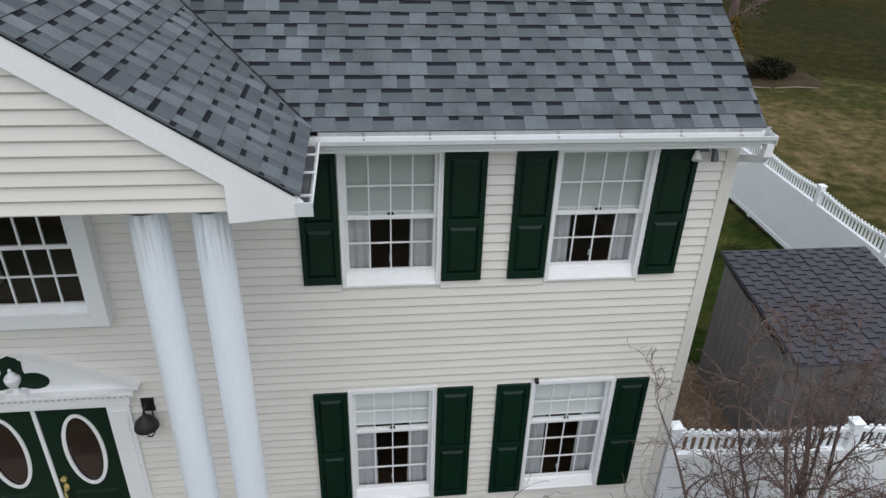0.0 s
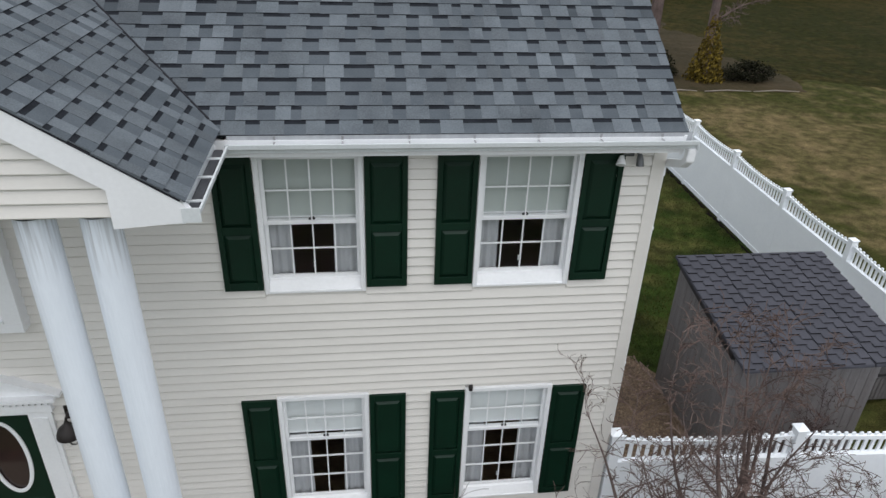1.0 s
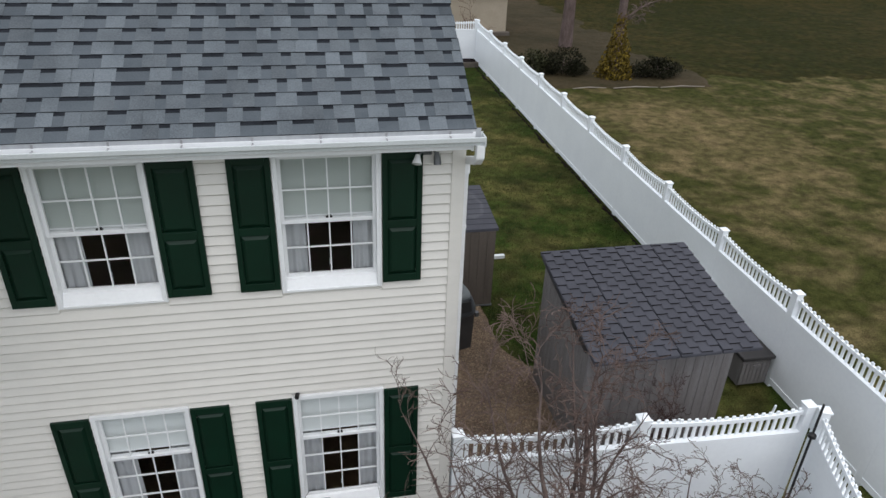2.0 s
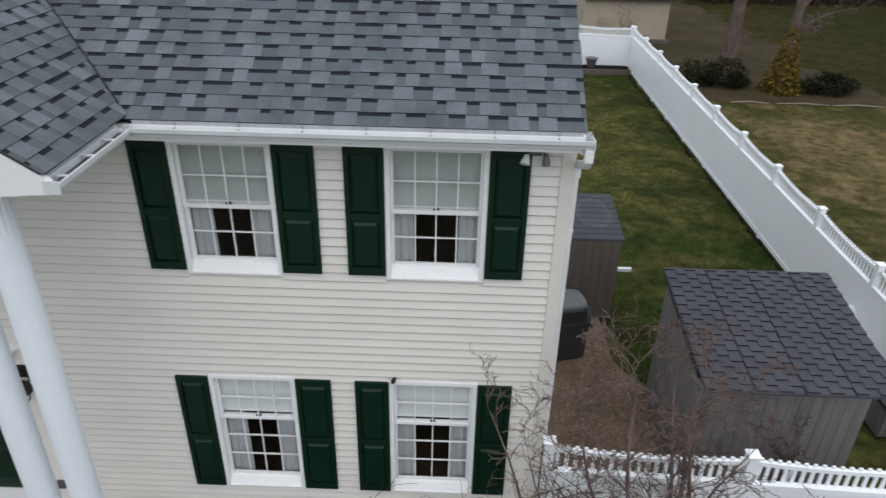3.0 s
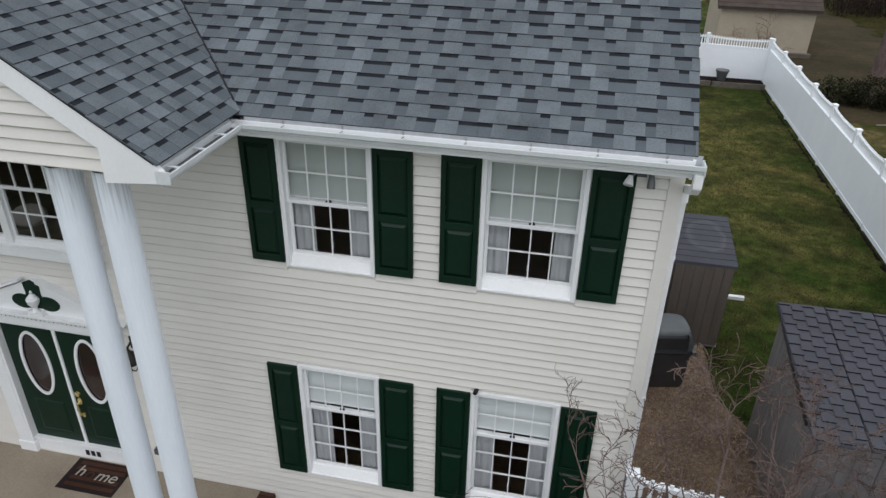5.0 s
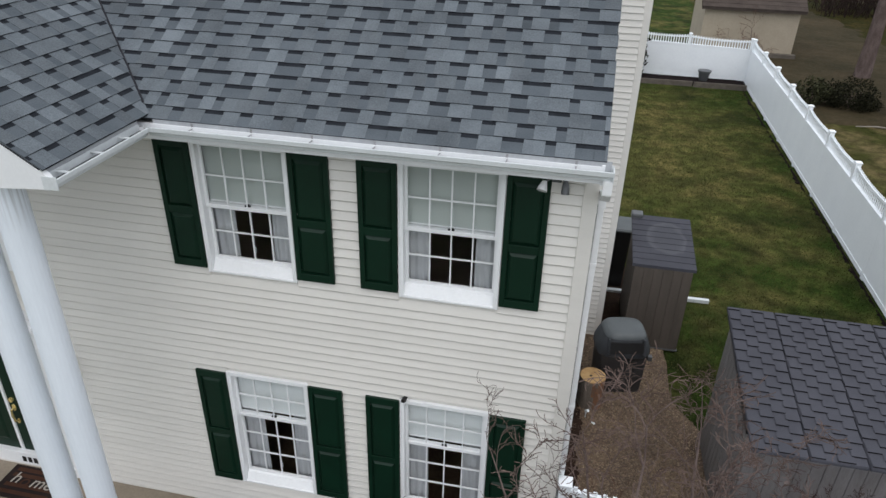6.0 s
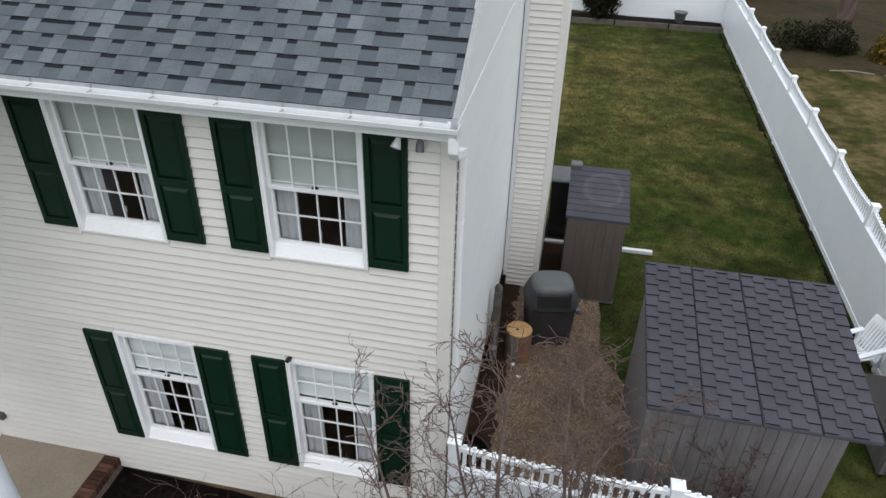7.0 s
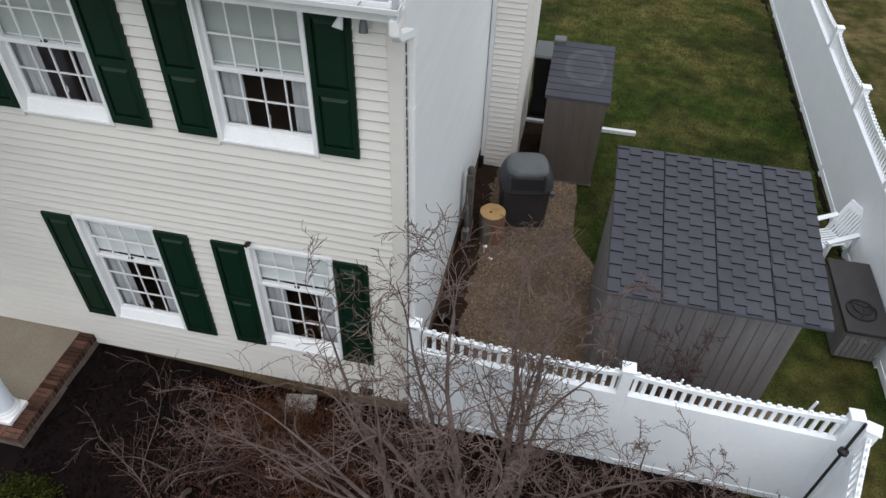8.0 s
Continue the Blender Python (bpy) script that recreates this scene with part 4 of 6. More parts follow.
for i in range(4):
    a, b = RX0 + (RX1 - RX0) * i / 4 + 0.006, RX0 + (RX1 - RX0) * (i + 1) / 4 - 0.006
    bm = prism(bmesh.new(), [(RY0, roof_z(RY0) - 0.05), (RY1, roof_z(RY1) - 0.05), (RY1, roof_z(RY1)), (RY0, roof_z(RY0))], "x", a, b)
    bmesh.ops.bevel(bm, geom=bm.edges[:], offset=0.008, segments=2, affect="EDGES")
    rp = part("roof_panel", bm, RESIN_ROOF, shed)
    rowh, y, tilt = 0.098, RY0 + 0.02, math.degrees(math.atan(0.155))
    row = 0
    while y < RY1 - 0.06:        # moulded shingle tabs, every other one raised, each course shifted
        wide = (b - a - 0.008) / 2
        for k in range(-1, 3):
            x, x1 = (a + 0.004 + wide * max(0.0, min(2.0, k + 0.5 * (row % 2) + d + rng.uniform(-0.05, 0.05))) for d in (0.0, 0.52))
            if x1 - x > 0.02:
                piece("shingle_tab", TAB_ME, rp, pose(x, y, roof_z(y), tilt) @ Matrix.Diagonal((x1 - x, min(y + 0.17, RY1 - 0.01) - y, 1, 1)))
        y += rowh
        row += 1


# ---- entrance ----
DOOR_X, LEAF_Z0, LEAF_Z1 = -7.035, 0.88, 2.80
entry = thing("door_1", "white door surround with a broken pediment and dark green double doors", "door", kind="structure")
for sgn in (-1, 1):
    x = DOOR_X + sgn * 0.88
    part("pilaster", boxes((x - 0.115, x + 0.115, -0.055, 0.05, PORCH_Z + 0.16, 2.87), (x - 0.13, x + 0.13, -0.07, 0.05, PORCH_Z, PORCH_Z + 0.16), (x - 0.075, x + 0.075, -0.065, -0.05, PORCH_Z + 0.24, 2.78), bevel=0.004), WHITE, entry)
part("threshold", boxes((DOOR_X - 0.765, DOOR_X + 0.765, -0.01, 0.12, PORCH_Z, LEAF_Z0 - 0.03), (DOOR_X - 0.765, DOOR_X + 0.765, -0.03, 0.12, LEAF_Z0 - 0.03, LEAF_Z0), bevel=0.004), WHITE, entry, "white riser board under the doors")
part("head", boxes((DOOR_X - 0.765, DOOR_X + 0.765, -0.02, 0.12, LEAF_Z1, 2.87)), WHITE, entry)
part("marker_bars", boxes(*[(DOOR_X - 0.02 + i * 0.085, DOOR_X + 0.035 + i * 0.085, -0.016, -0.011, PORCH_Z + 0.06, PORCH_Z + 0.15) for i in range(3)]), BLACK, entry, "three plain black bars on the riser")


def oval(bm, cx, cz, a, b, y0, y1, inner=None, n=48):
    """An elliptical disc, or a ring when inner is given, between y0 and y1."""
    outer = [(cx + a * math.cos(2 * math.pi * k / n), cz + b * math.sin(2 * math.pi * k / n)) for k in range(n)]
    if inner is None:
        return prism(bm, outer, "y", y0, y1)
    hole = [(cx + (a - inner) * math.cos(2 * math.pi * k / n), cz + (b - inner) * math.sin(2 * math.pi * k / n)) for k in range(n)]
    ym = y0 - 0.006
    rings = [[bm.verts.new((p[0], y, p[1])) for p in pts] for pts, y in ((outer, y1), (outer, y0), ([((o[0] + i[0]) / 2, (o[1] + i[1]) / 2) for o, i in zip(outer, hole)], ym), (hole, y0), (hole, y1))]
    for r, s in zip(rings, rings[1:]):
        for k in range(n):
            bm.faces.new((r[k], r[(k + 1) % n], s[(k + 1) % n], s[k]))
    return bm


def leaf_with_oval(x0, x1, cx, cz, a, b, n=48):
    """A door leaf with an elliptical hole for its light."""
    bm = bmesh.new()
    z0, z1 = LEAF_Z0, LEAF_Z1
    for y in (0.04, 0.085):
        hole = [bm.verts.new((cx + a * math.cos(2 * math.pi * k / n), y, cz + b * math.sin(2 * math.pi * k / n))) for k in range(n)]
        rim = []
        for k in range(n):
            c, s = math.cos(2 * math.pi * k / n), math.sin(2 * math.pi * k / n)
            t = min(((x1 - cx) / c if c > 1e-6 else (x0 - cx) / c if c < -1e-6 else 1e9), ((z1 - cz) / s if s > 1e-6 else (z0 - cz) / s if s < -1e-6 else 1e9))
            rim.append(bm.verts.new((cx + c * t, y, cz + s * t)))
        corners = [bm.verts.new((xx, y, zz)) for xx, zz in ((x1, z1), (x0, z1), (x0, z0), (x1, z0))]
        for k in range(n):
            j = (k + 1) % n
            bm.faces.new((hole[k], hole[j], rim[j], rim[k]))
            p, q = rim[k].co, rim[j].co
            if abs(p.x - q.x) > 1e-5 and abs(p.z - q.z) > 1e-5:
                cc = min(corners, key=lambda v: (v.co - p).length + (v.co - q).length)
                bm.faces.new((rim[k], rim[j], cc))
    return bm


OVAL_GLASS = material("tinted_door_glass", (0.035, 0.022, 0.020), 0.08, amount=0.3, scale=5, fine=30)
for sgn in (-1, 1):
    cx = DOOR_X + sgn * 0.385
    x0, x1 = (DOOR_X - 0.765, DOOR_X - 0.022) if sgn < 0 else (DOOR_X + 0.022, DOOR_X + 0.765)
    cx = (x0 + x1) / 2
    lf = part("door_leaf", leaf_with_oval(x0, x1, cx, 2.165, 0.185, 0.485), GREEN, entry, "dark green door leaf with an oval light")
    part("oval_frame", oval(bmesh.new(), cx, 2.165, 0.212, 0.512, 0.028, 0.045, inner=0.042), WHITE, lf, "white oval moulding", smooth=True)
    part("oval_glass", oval(bmesh.new(), cx, 2.165, 0.184, 0.484, 0.058, 0.064), OVAL_GLASS, lf, "dark leaded oval glass")
    bm = raised_panel(bmesh.new(), x0 + 0.14, x1 - 0.14, LEAF_Z0 + 0.14, LEAF_Z0 + 0.68, 0.040, 0.012)
    part("lower_panel", bm, GREEN, lf)
part("astragal", boxes((DOOR_X - 0.022, DOOR_X + 0.022, 0.022, 0.09, LEAF_Z0, LEAF_Z1), bevel=0.005), WHITE, entry, "white strip where the two doors meet")
handle = thing("door_handle", "polished brass door handle set with a lock", "handle", (DOOR_X + 0.085, 0.04, 1.46))
handle.parent = entry
part("lock", oval(bmesh.new(), 0, 0.30, 0.033, 0.033, -0.028, 0.0), BRASS, handle, smooth=True)
part("rosette", oval(bmesh.new(), 0, 0.17, 0.03, 0.055, -0.012, 0.0), BRASS, handle, smooth=True)
part("grip", tube(bmesh.new(), [(0, -0.01, 0.17), (0, -0.055, 0.16), (0, -0.065, 0.08), (0.004, -0.055, -0.02), (0.004, -0.01, -0.05)], [0.013, 0.015, 0.017, 0.014, 0.012], 10), BRASS, handle, smooth=True)
part("lower_plate", oval(bmesh.new(), 0.004, -0.06, 0.02, 0.04, -0.012, 0.0), BRASS, handle, smooth=True)

# pediment with dentils and an urn
part("entablature", boxes((DOOR_X - 1.02, DOOR_X + 1.02, -0.075, 0.0, 2.87, 2.965), (DOOR_X - 1.05, DOOR_X + 1.05, -0.10, 0.0, 3.015, 3.045), (DOOR_X - 1.10, DOOR_X + 1.10, -0.15, 0.0, 3.045, 3.085), (DOOR_X - 1.0, DOOR_X + 1.0, -0.06, 0.0, 2.965, 3.015), bevel=0.004), WHITE, entry)
for i in range(34):
    x = DOOR_X - 0.985 + i * 0.0597
    part("dentil", boxes((x - 0.017, x + 0.017, -0.092, -0.06, 2.968, 3.013)), WHITE, entry)
bm = prism(bmesh.new(), [(DOOR_X - 1.06, 3.085), (DOOR_X + 1.06, 3.085), (DOOR_X, 3.555)], "y", -0.07, 0.0)
part("tympanum", bm, WHITE, entry)
for sgn in (-1, 1):
    bm = prism(bmesh.new(), [(DOOR_X + sgn * 1.15, 3.087), (DOOR_X + sgn * 1.15, 3.112), (DOOR_X + sgn * 0.11, 3.566), (DOOR_X + sgn * 0.11, 3.538)], "y", -0.125, 0.0)
    part("raking_cornice", bm, WHITE, entry)
bm = bmesh.new()
oval(bm, DOOR_X - 0.17, 3.235, 0.15, 0.10, -0.078, -0.071)
oval(bm, DOOR_X + 0.17, 3.235, 0.15, 0.10, -0.0785, -0.071)
prism(bm, [(DOOR_X - 0.17, 3.16), (DOOR_X + 0.17, 3.16), (DOOR_X + 0.10, 3.36), (DOOR_X + 0.11, 3.50), (DOOR_X, 3.55), (DOOR_X - 0.11, 3.50), (DOOR_X - 0.10, 3.36)], "y", -0.079, -0.071)
part("recess", bm, GREEN, entry, "dark green scrolled recess in the pediment")
bm = boxes((DOOR_X - 0.10, DOOR_X + 0.10, -0.14, -0.06, 3.087, 3.135), bevel=0.005)
lathe(bm, (DOOR_X, -0.105, 3.135), [(0.055, 0), (0.03, 0.02), (0.022, 0.05), (0.04, 0.075), (0.068, 0.12), (0.075, 0.17), (0.062, 0.195), (0.05, 0.20), (0.035, 0.225), (0.012, 0.245), (0.018, 0.265), (0.004, 0.285)], 24)
part("urn", bm, WHITE, entry, "white turned urn ornament", smooth=True)

# door mat with its word
mat_thing = thing("door_mat", "dark brown striped coir door mat with pale lettering", "door mat", (-6.735, -0.30, PORCH_Z))
MAT = material("mat_coir", (0.030, 0.022, 0.020), 0.95, amount=0.4, fine=120, bump=0.6)
MAT_BROWN = material("mat_stripe", (0.075, 0.036, 0.024), 0.95, amount=0.4, fine=120, bump=0.6)
MAT_PALE = material("mat_lettering", (0.42, 0.38, 0.33), 0.95, amount=0.2, fine=120)
part("backing", boxes((-0.41, 0.41, -0.26, 0.26, 0.0, 0.012), bevel=0.004), MAT, mat_thing)
for y in (0.19, 0.10, -0.06, -0.17):
    part("stripe", boxes((-0.33, 0.37, y - 0.028, y + 0.028, 0.0125, 0.0155)), MAT_BROWN, mat_thing)
for word, x, mat in (("h", -0.235, MAT_PALE), ("o", -0.09, MAT_BROWN), ("me", 0.16, MAT_PALE)):
    text = bpy.data.curves.new("lettering", "FONT")
    text.body, text.size, text.extrude, text.shear, text.align_x, text.align_y = word, 0.25, 0.001, 0.15, "CENTER", "CENTER"
    tmp = new("word", text)
    me = bpy.data.meshes.new_from_object(tmp.evaluated_get(bpy.context.evaluated_depsgraph_get()))
    bpy.data.objects.remove(tmp)
    me.materials.append(mat)
    piece("word", me, mat_thing, pose(x, 0.045 if word == "h" else 0.02, 0.0175))

# wall lantern by the door
lantern = thing("wall_lantern", "bronze-black outdoor wall lantern with a hooded shade", "lamp", (-5.86, 0, 2.68))
BRONZE = material("dark_bronze", (0.022, 0.017, 0.015), 0.5, metal=0.3, amount=0.3)
part("back_plate", boxes((-0.065, 0.065, -0.035, -0.014, 0.05, 0.22), bevel=0.006), BRONZE, lantern)
part("arm", tube(bmesh.new(), [(0, -0.03, 0.15), (0, -0.09, 0.19), (-0.01, -0.15, 0.15), (-0.01, -0.16, 0.09)], 0.014, 8), BRONZE, lantern, smooth=True)
part("hood", lathe(bmesh.new(), (-0.01, -0.16, -0.05), [(0.125, 0.0), (0.12, 0.03), (0.10, 0.08), (0.06, 0.12), (0.03, 0.145), (0.018, 0.18)], 24), BRONZE, lantern, smooth=True)
part("glass", lathe(bmesh.new(), (-0.01, -0.16, -0.20), [(0.02, 0.0), (0.055, 0.03), (0.07, 0.09), (0.075, 0.15)], 20), glass("lantern_glass"), lantern, "clear glass globe", smooth=True)
part("scroll", tube(bmesh.new(), [(0.03, -0.03, 0.06), (0.05, -0.10, -0.05), (0.045, -0.13, -0.16), (0.01, -0.13, -0.215), (-0.03, -0.14, -0.20), (-0.03, -0.15, -0.17)], 0.009, 6), BRONZE, lantern, smooth=True)
wall_box = thing("letter_box", "small dark grey letter box on the siding", "letter box", (-8.25, 0, 2.03))
GREYMETAL = material("grey_metal", (0.13, 0.135, 0.14), 0.45, metal=0.4, amount=0.2)
part("body", boxes((-0.13, 0.13, -0.11, -0.014, 0.0, 0.10), bevel=0.01), GREYMETAL, wall_box)
part("lid", boxes((-0.14, 0.14, -0.12, -0.014, 0.10, 0.12), bevel=0.006), GREYMETAL, wall_box)
outlet = thing("outlet_box", "grey weatherproof outlet box low on the siding", "outlet", (-5.86, 0, 1.02))
part("body", boxes((-0.055, 0.055, -0.05, -0.014, 0, 0.10), bevel=0.006), GREYMETAL, outlet)
part("cover", boxes((-0.06, 0.06, -0.085, -0.05, 0.005, 0.095), bevel=0.012), GREYMETAL, outlet)

# ---- small fixtures on the front wall ----
flood = thing("flood_light", "twin-headed outdoor flood light with one white and one grey head", "lamp", (-0.40, 0, 5.60))
part("plate", boxes((-0.05, 0.05, -0.05, -0.014, -0.06, 0.04), bevel=0.008), GREYMETAL, flood)
part("arm", tube(bmesh.new(), [(0, -0.04, -0.01), (-0.06, -0.08, -0.02), (-0.09, -0.10, -0.05)], 0.012, 8), GREYMETAL, flood)
part("arm", tube(bmesh.new(), [(0, -0.04, -0.01), (0.06, -0.07, -0.01), (0.085, -0.08, -0.04)], 0.012, 8), GREYMETAL, flood)
bm = tube(bmesh.new(), [(-0.09, -0.095, -0.035), (-0.098, -0.12, -0.07), (-0.106, -0.145, -0.105)], [0.020, 0.034, 0.046], 16)
part("head", bm, WHITE, flood, "white lamp head turned down", smooth=True)
bm = tube(bmesh.new(), [(0.085, -0.08, -0.02), (0.088, -0.10, -0.07), (0.09, -0.115, -0.13)], [0.02, 0.032, 0.036], 16)
part("head", bm, GREYMETAL, flood, "grey lamp head", smooth=True)
knob = thing("security_camera", "tiny black security camera on top of a window casing", "camera", (-1.735, -0.03, 2.857))
part("base", boxes((-0.02, 0.02, -0.03, 0.015, 0.0, 0.012), bevel=0.003), BLACK, knob)
part("body", tube(bmesh.new(), [(0.01, 0.02, 0.03), (0, -0.02, 0.032), (-0.005, -0.06, 0.028)], [0.02, 0.024, 0.022], 12), BLACK, knob, smooth=True)
vent = thing("wall_vent", "black louvred vent low on the siding", "vent", (-0.56, 0, 0.52))
part("hood", boxes((-0.09, 0.09, -0.055, -0.014, 0.02, 0.10), bevel=0.01), BLACK, vent)
for i in range(3):
    part("louvre", boxes((-0.08, 0.08, -0.07, -0.05, 0.025 + i * 0.024, 0.031 + i * 0.024)), BLACK, vent)
STONE = material("pale_stone", (0.42, 0.41, 0.39), 0.9, spots=(0.30, 0.30, 0.28), scale=6, fine=50, bump=0.4)
bm = boxes((-0.20, 0.20, -0.13, 0.13, -0.04, 0.05), bevel=0.02)
slab = tagged(part("splash_block", bm, STONE), "pale concrete splash block on the mulch by the wall", "splash block")
slab.matrix_basis = pose(-1.40, -0.22, 0.26, 4, 3, 12)

# ---- side yard ----
chase = structure("wall_chase", boxes((XR + 0.001, 0.60, 5.72, 7.6, -0.1, 9.6)), SIDING, "cream clapboard chimney chase on the gable end", "wall")
lay_siding(chase, lambda a, z, n: pose(a, 5.72, z) @ Matrix.Diagonal((n, 1, 1, 1)), 0.02, 0.515, 0.0, 9.5, [])
lay_siding(chase, lambda a, z, n: pose(0.60, a, z, 0, 0, 90) @ Matrix.Diagonal((n, 1, 1, 1)), 5.81, 7.6, 0.0, 9.5, [])
structure("trim_chase", boxes((0.515, 0.622, 5.698, 5.72, 0.0, 9.6), (0.60, 0.622, 5.72, 5.81, 0.0, 9.6), bevel=0.003), SIDING, "cream corner board of the chimney chase", "corner trim")
rear_ds = thing("rear_downspout", "white downspout in the corner by the chimney chase", "downspout", (0, 0, 0.3))
part("pipe", boxes((-0.03, 0.035, 5.61, 5.69, 0.0, 6.0), bevel=0.006), ALU, rear_ds)
part("shoe", boxes((-0.03, 0.03, 5.57, 5.69, -0.25, 0.0), bevel=0.006), BLACK, rear_ds, "black ground adapter")

LID_RESIN = material("pale_ringed_resin", (0.070, 0.071, 0.085), 0.75, amount=0.25, scale=2.5, fine=90, bump=0.25, bump_scale=200)


def add_pale_ring(m, centre, radii, colour):
    """A pale uneven ring with a faintly paler middle."""
    n, l = m.node_tree.nodes, m.node_tree.links
    b = n["Principled BSDF"]
    was = b.inputs["Base Color"].links[0].from_socket
    geo, wob, warp, mp, ln = (n.new("ShaderNode" + k) for k in ("NewGeometry", "TexNoise", "VectorMath", "Mapping", "VectorMath"))
    wob.inputs["Scale"].default_value = 2.2
    l.new(geo.outputs["Position"], wob.inputs["Vector"])
    warp.operation, warp.inputs[1].default_value = "MULTIPLY_ADD", (0.35, 0.35, 0.0)
    l.new(wob.outputs["Color"], warp.inputs[0])
    l.new(geo.outputs["Position"], warp.inputs[2])
    mp.inputs["Scale"].default_value = (1 / radii[0], 1 / radii[1], 0.0)
    mp.inputs["Location"].default_value = (-(centre[0] + 0.175) / radii[0], -(centre[1] + 0.175) / radii[1], 0.0)
    ln.operation = "LENGTH"
    l.new(warp.outputs[0], mp.inputs["Vector"])
    l.new(mp.outputs[0], ln.inputs[0])
    ramp = n.new("ShaderNodeValToRGB")
    ramp.color_ramp.elements[0].color, ramp.color_ramp.elements[1].color = (0.12,) * 3 + (1,), (0, 0, 0, 1)
    for at, v in ((0.62, 0.12), (0.86, 0.42)):
        ramp.color_ramp.elements.new(at).color = (v, v, v, 1)
    l.new(ln.outputs["Value"], ramp.inputs["Fac"])
    mix = n.new("ShaderNodeMix")
    mix.data_type = "RGBA"
    mix.inputs["B"].default_value = (*colour, 1)
    l.new(was, mix.inputs["A"])
    l.new(ramp.outputs["Color"], mix.inputs["Factor"])
    l.new(mix.outputs["Result"], b.inputs["Base Color"])


add_pale_ring(LID_RESIN, (1.60, 6.44), (0.40, 0.55), (0.125, 0.13, 0.14))
box_shed = thing("storage_cabinet", "tall brown resin storage cabinet with a grey sloping lid", "storage shed", (1.53, 6.34, 0))
part("body", prism(bmesh.new(), [(-0.79, 0.0), (0.72, 0.0), (0.72, 1.92), (-0.79, 1.72)], "x", -0.50, 0.50), RESIN_BROWN, box_shed)
for i in range(6):
    x = -0.50 + i * 1.0 / 6
    part("plank", boxes((x + 0.003, x + 1.0 / 6 - 0.003, -0.808, -0.78, 0.02, 1.72)), RESIN_BROWN, box_shed)
for i in range(9):
    y0, y1 = -0.80 + i * 0.178, -0.80 + (i + 1) * 0.178 - 0.005
    zz = lambda y: 1.775 + (y + 0.8) * 0.137
    part("lid_slat", prism(bmesh.new(), [(y0, zz(y0) - 0.05), (y1, zz(y1) - 0.05), (y1, zz(y1)), (y0, zz(y0) + 0.008)], "x", -0.545, 0.545), LID_RESIN, box_shed)
part("base", boxes((-0.50, 0.51, -0.83, 0.72, 0.03, 0.055)), GREYMETAL, box_shed, "pale base strip")
part("hinge_cap", boxes((-0.56, -0.34, 0.66, 0.86, 1.94, 2.06), bevel=0.03), GREYMETAL, box_shed, "rounded grey cap on the lid corner")

BIN_SHOULDER = material("dark_grey_plastic", (0.042, 0.045, 0.050), 0.5, amount=0.25, scale=4, fine=60)
BIN_LID = material("grey_plastic", (0.105, 0.116, 0.120), 0.5, amount=0.2, scale=4, fine=60)
bin_ = thing("compost_bin", "charcoal plastic compost bin with a domed grey lid", "bin", (1.0, 4.46, 0))


def taper_box(bm, w0, d0, w1, d1, z0, z1, bevel):
    lo = [bm.verts.new((sx * w0, sy * d0, z0)) for sx, sy in ((-1, -1), (1, -1), (1, 1), (-1, 1))]
    hi = [bm.verts.new((sx * w1, sy * d1, z1)) for sx, sy in ((-1, -1), (1, -1), (1, 1), (-1, 1))]
    fs = [bm.faces.new(list(reversed(lo))), bm.faces.new(hi)] + [bm.faces.new((lo[i], lo[(i + 1) % 4], hi[(i + 1) % 4], hi[i])) for i in range(4)]
    bmesh.ops.bevel(bm, geom=list({e for f in fs for e in f.edges}), offset=bevel, segments=3, affect="EDGES")
    return bm


def rounded_loft(bm, rings, power=4.5, n=40):
    """Stacked rounded squares: rows of (half width, half depth, height)."""
    loops = []
    for w, d, h in rings:
        loop = []
        for k in range(n):
            c, s_ = math.cos(2 * math.pi * k / n), math.sin(2 * math.pi * k / n)
            r = (abs(c) ** power + abs(s_) ** power) ** (-1 / power)
            loop.append(bm.verts.new((w * r * c, d * r * s_, h)))
        loops.append(loop)
    for lo, hi in zip(loops, loops[1:]):
        for k in range(n):
            bm.faces.new((lo[k], lo[(k + 1) % n], hi[(k + 1) % n], hi[k]))
    bm.faces.new(list(reversed(loops[0])))
    bm.faces.new(loops[-1])
    return bm


bin_.matrix_basis = pose(0.90, 4.40, 0, 0, 0, 11) @ Matrix.Diagonal((1.0, 1.0, 1.10, 1))
part("body", rounded_loft(bmesh.new(), [(0.375, 0.31, 0.0), (0.40, 0.33, 0.66), (0.41, 0.34, 0.76)], 8), BIN_DARK, bin_, smooth=True)
part("shoulder", rounded_loft(bmesh.new(), [(0.425, 0.35, 0.70), (0.45, 0.375, 0.74), (0.445, 0.37, 0.82), (0.385, 0.325, 0.97), (0.345, 0.295, 1.03)], 3.6), BIN_SHOULDER, bin_, smooth=True)
part("lid", rounded_loft(bmesh.new(), [(0.350, 0.300, 1.02), (0.345, 0.295, 1.045), (0.315, 0.265, 1.085), (0.27, 0.225, 1.10), (0.13, 0.12, 1.107)], 3.6), BIN_LID, bin_, "paler domed lid", smooth=True)
bm = prism(bmesh.new(), [(-0.385, 0.825), (-0.332, 0.985), (-0.28, 0.985), (-0.28, 0.825)], "x", -0.275, 0.275)
part("hatch", bm, BLACK, bin_, "black front hatch")
for x in (-0.285, 0.285):
    part("rib", prism(bmesh.new(), [(-0.388, 0.80), (-0.318, 1.03), (-0.27, 1.03), (-0.28, 0.80)], "x", x - 0.014, x + 0.014), BIN_SHOULDER, bin_)
part("latch", boxes((0.385, 0.455, -0.33, -0.25, 0.66, 0.74), bevel=0.012), GREYMETAL, bin_)

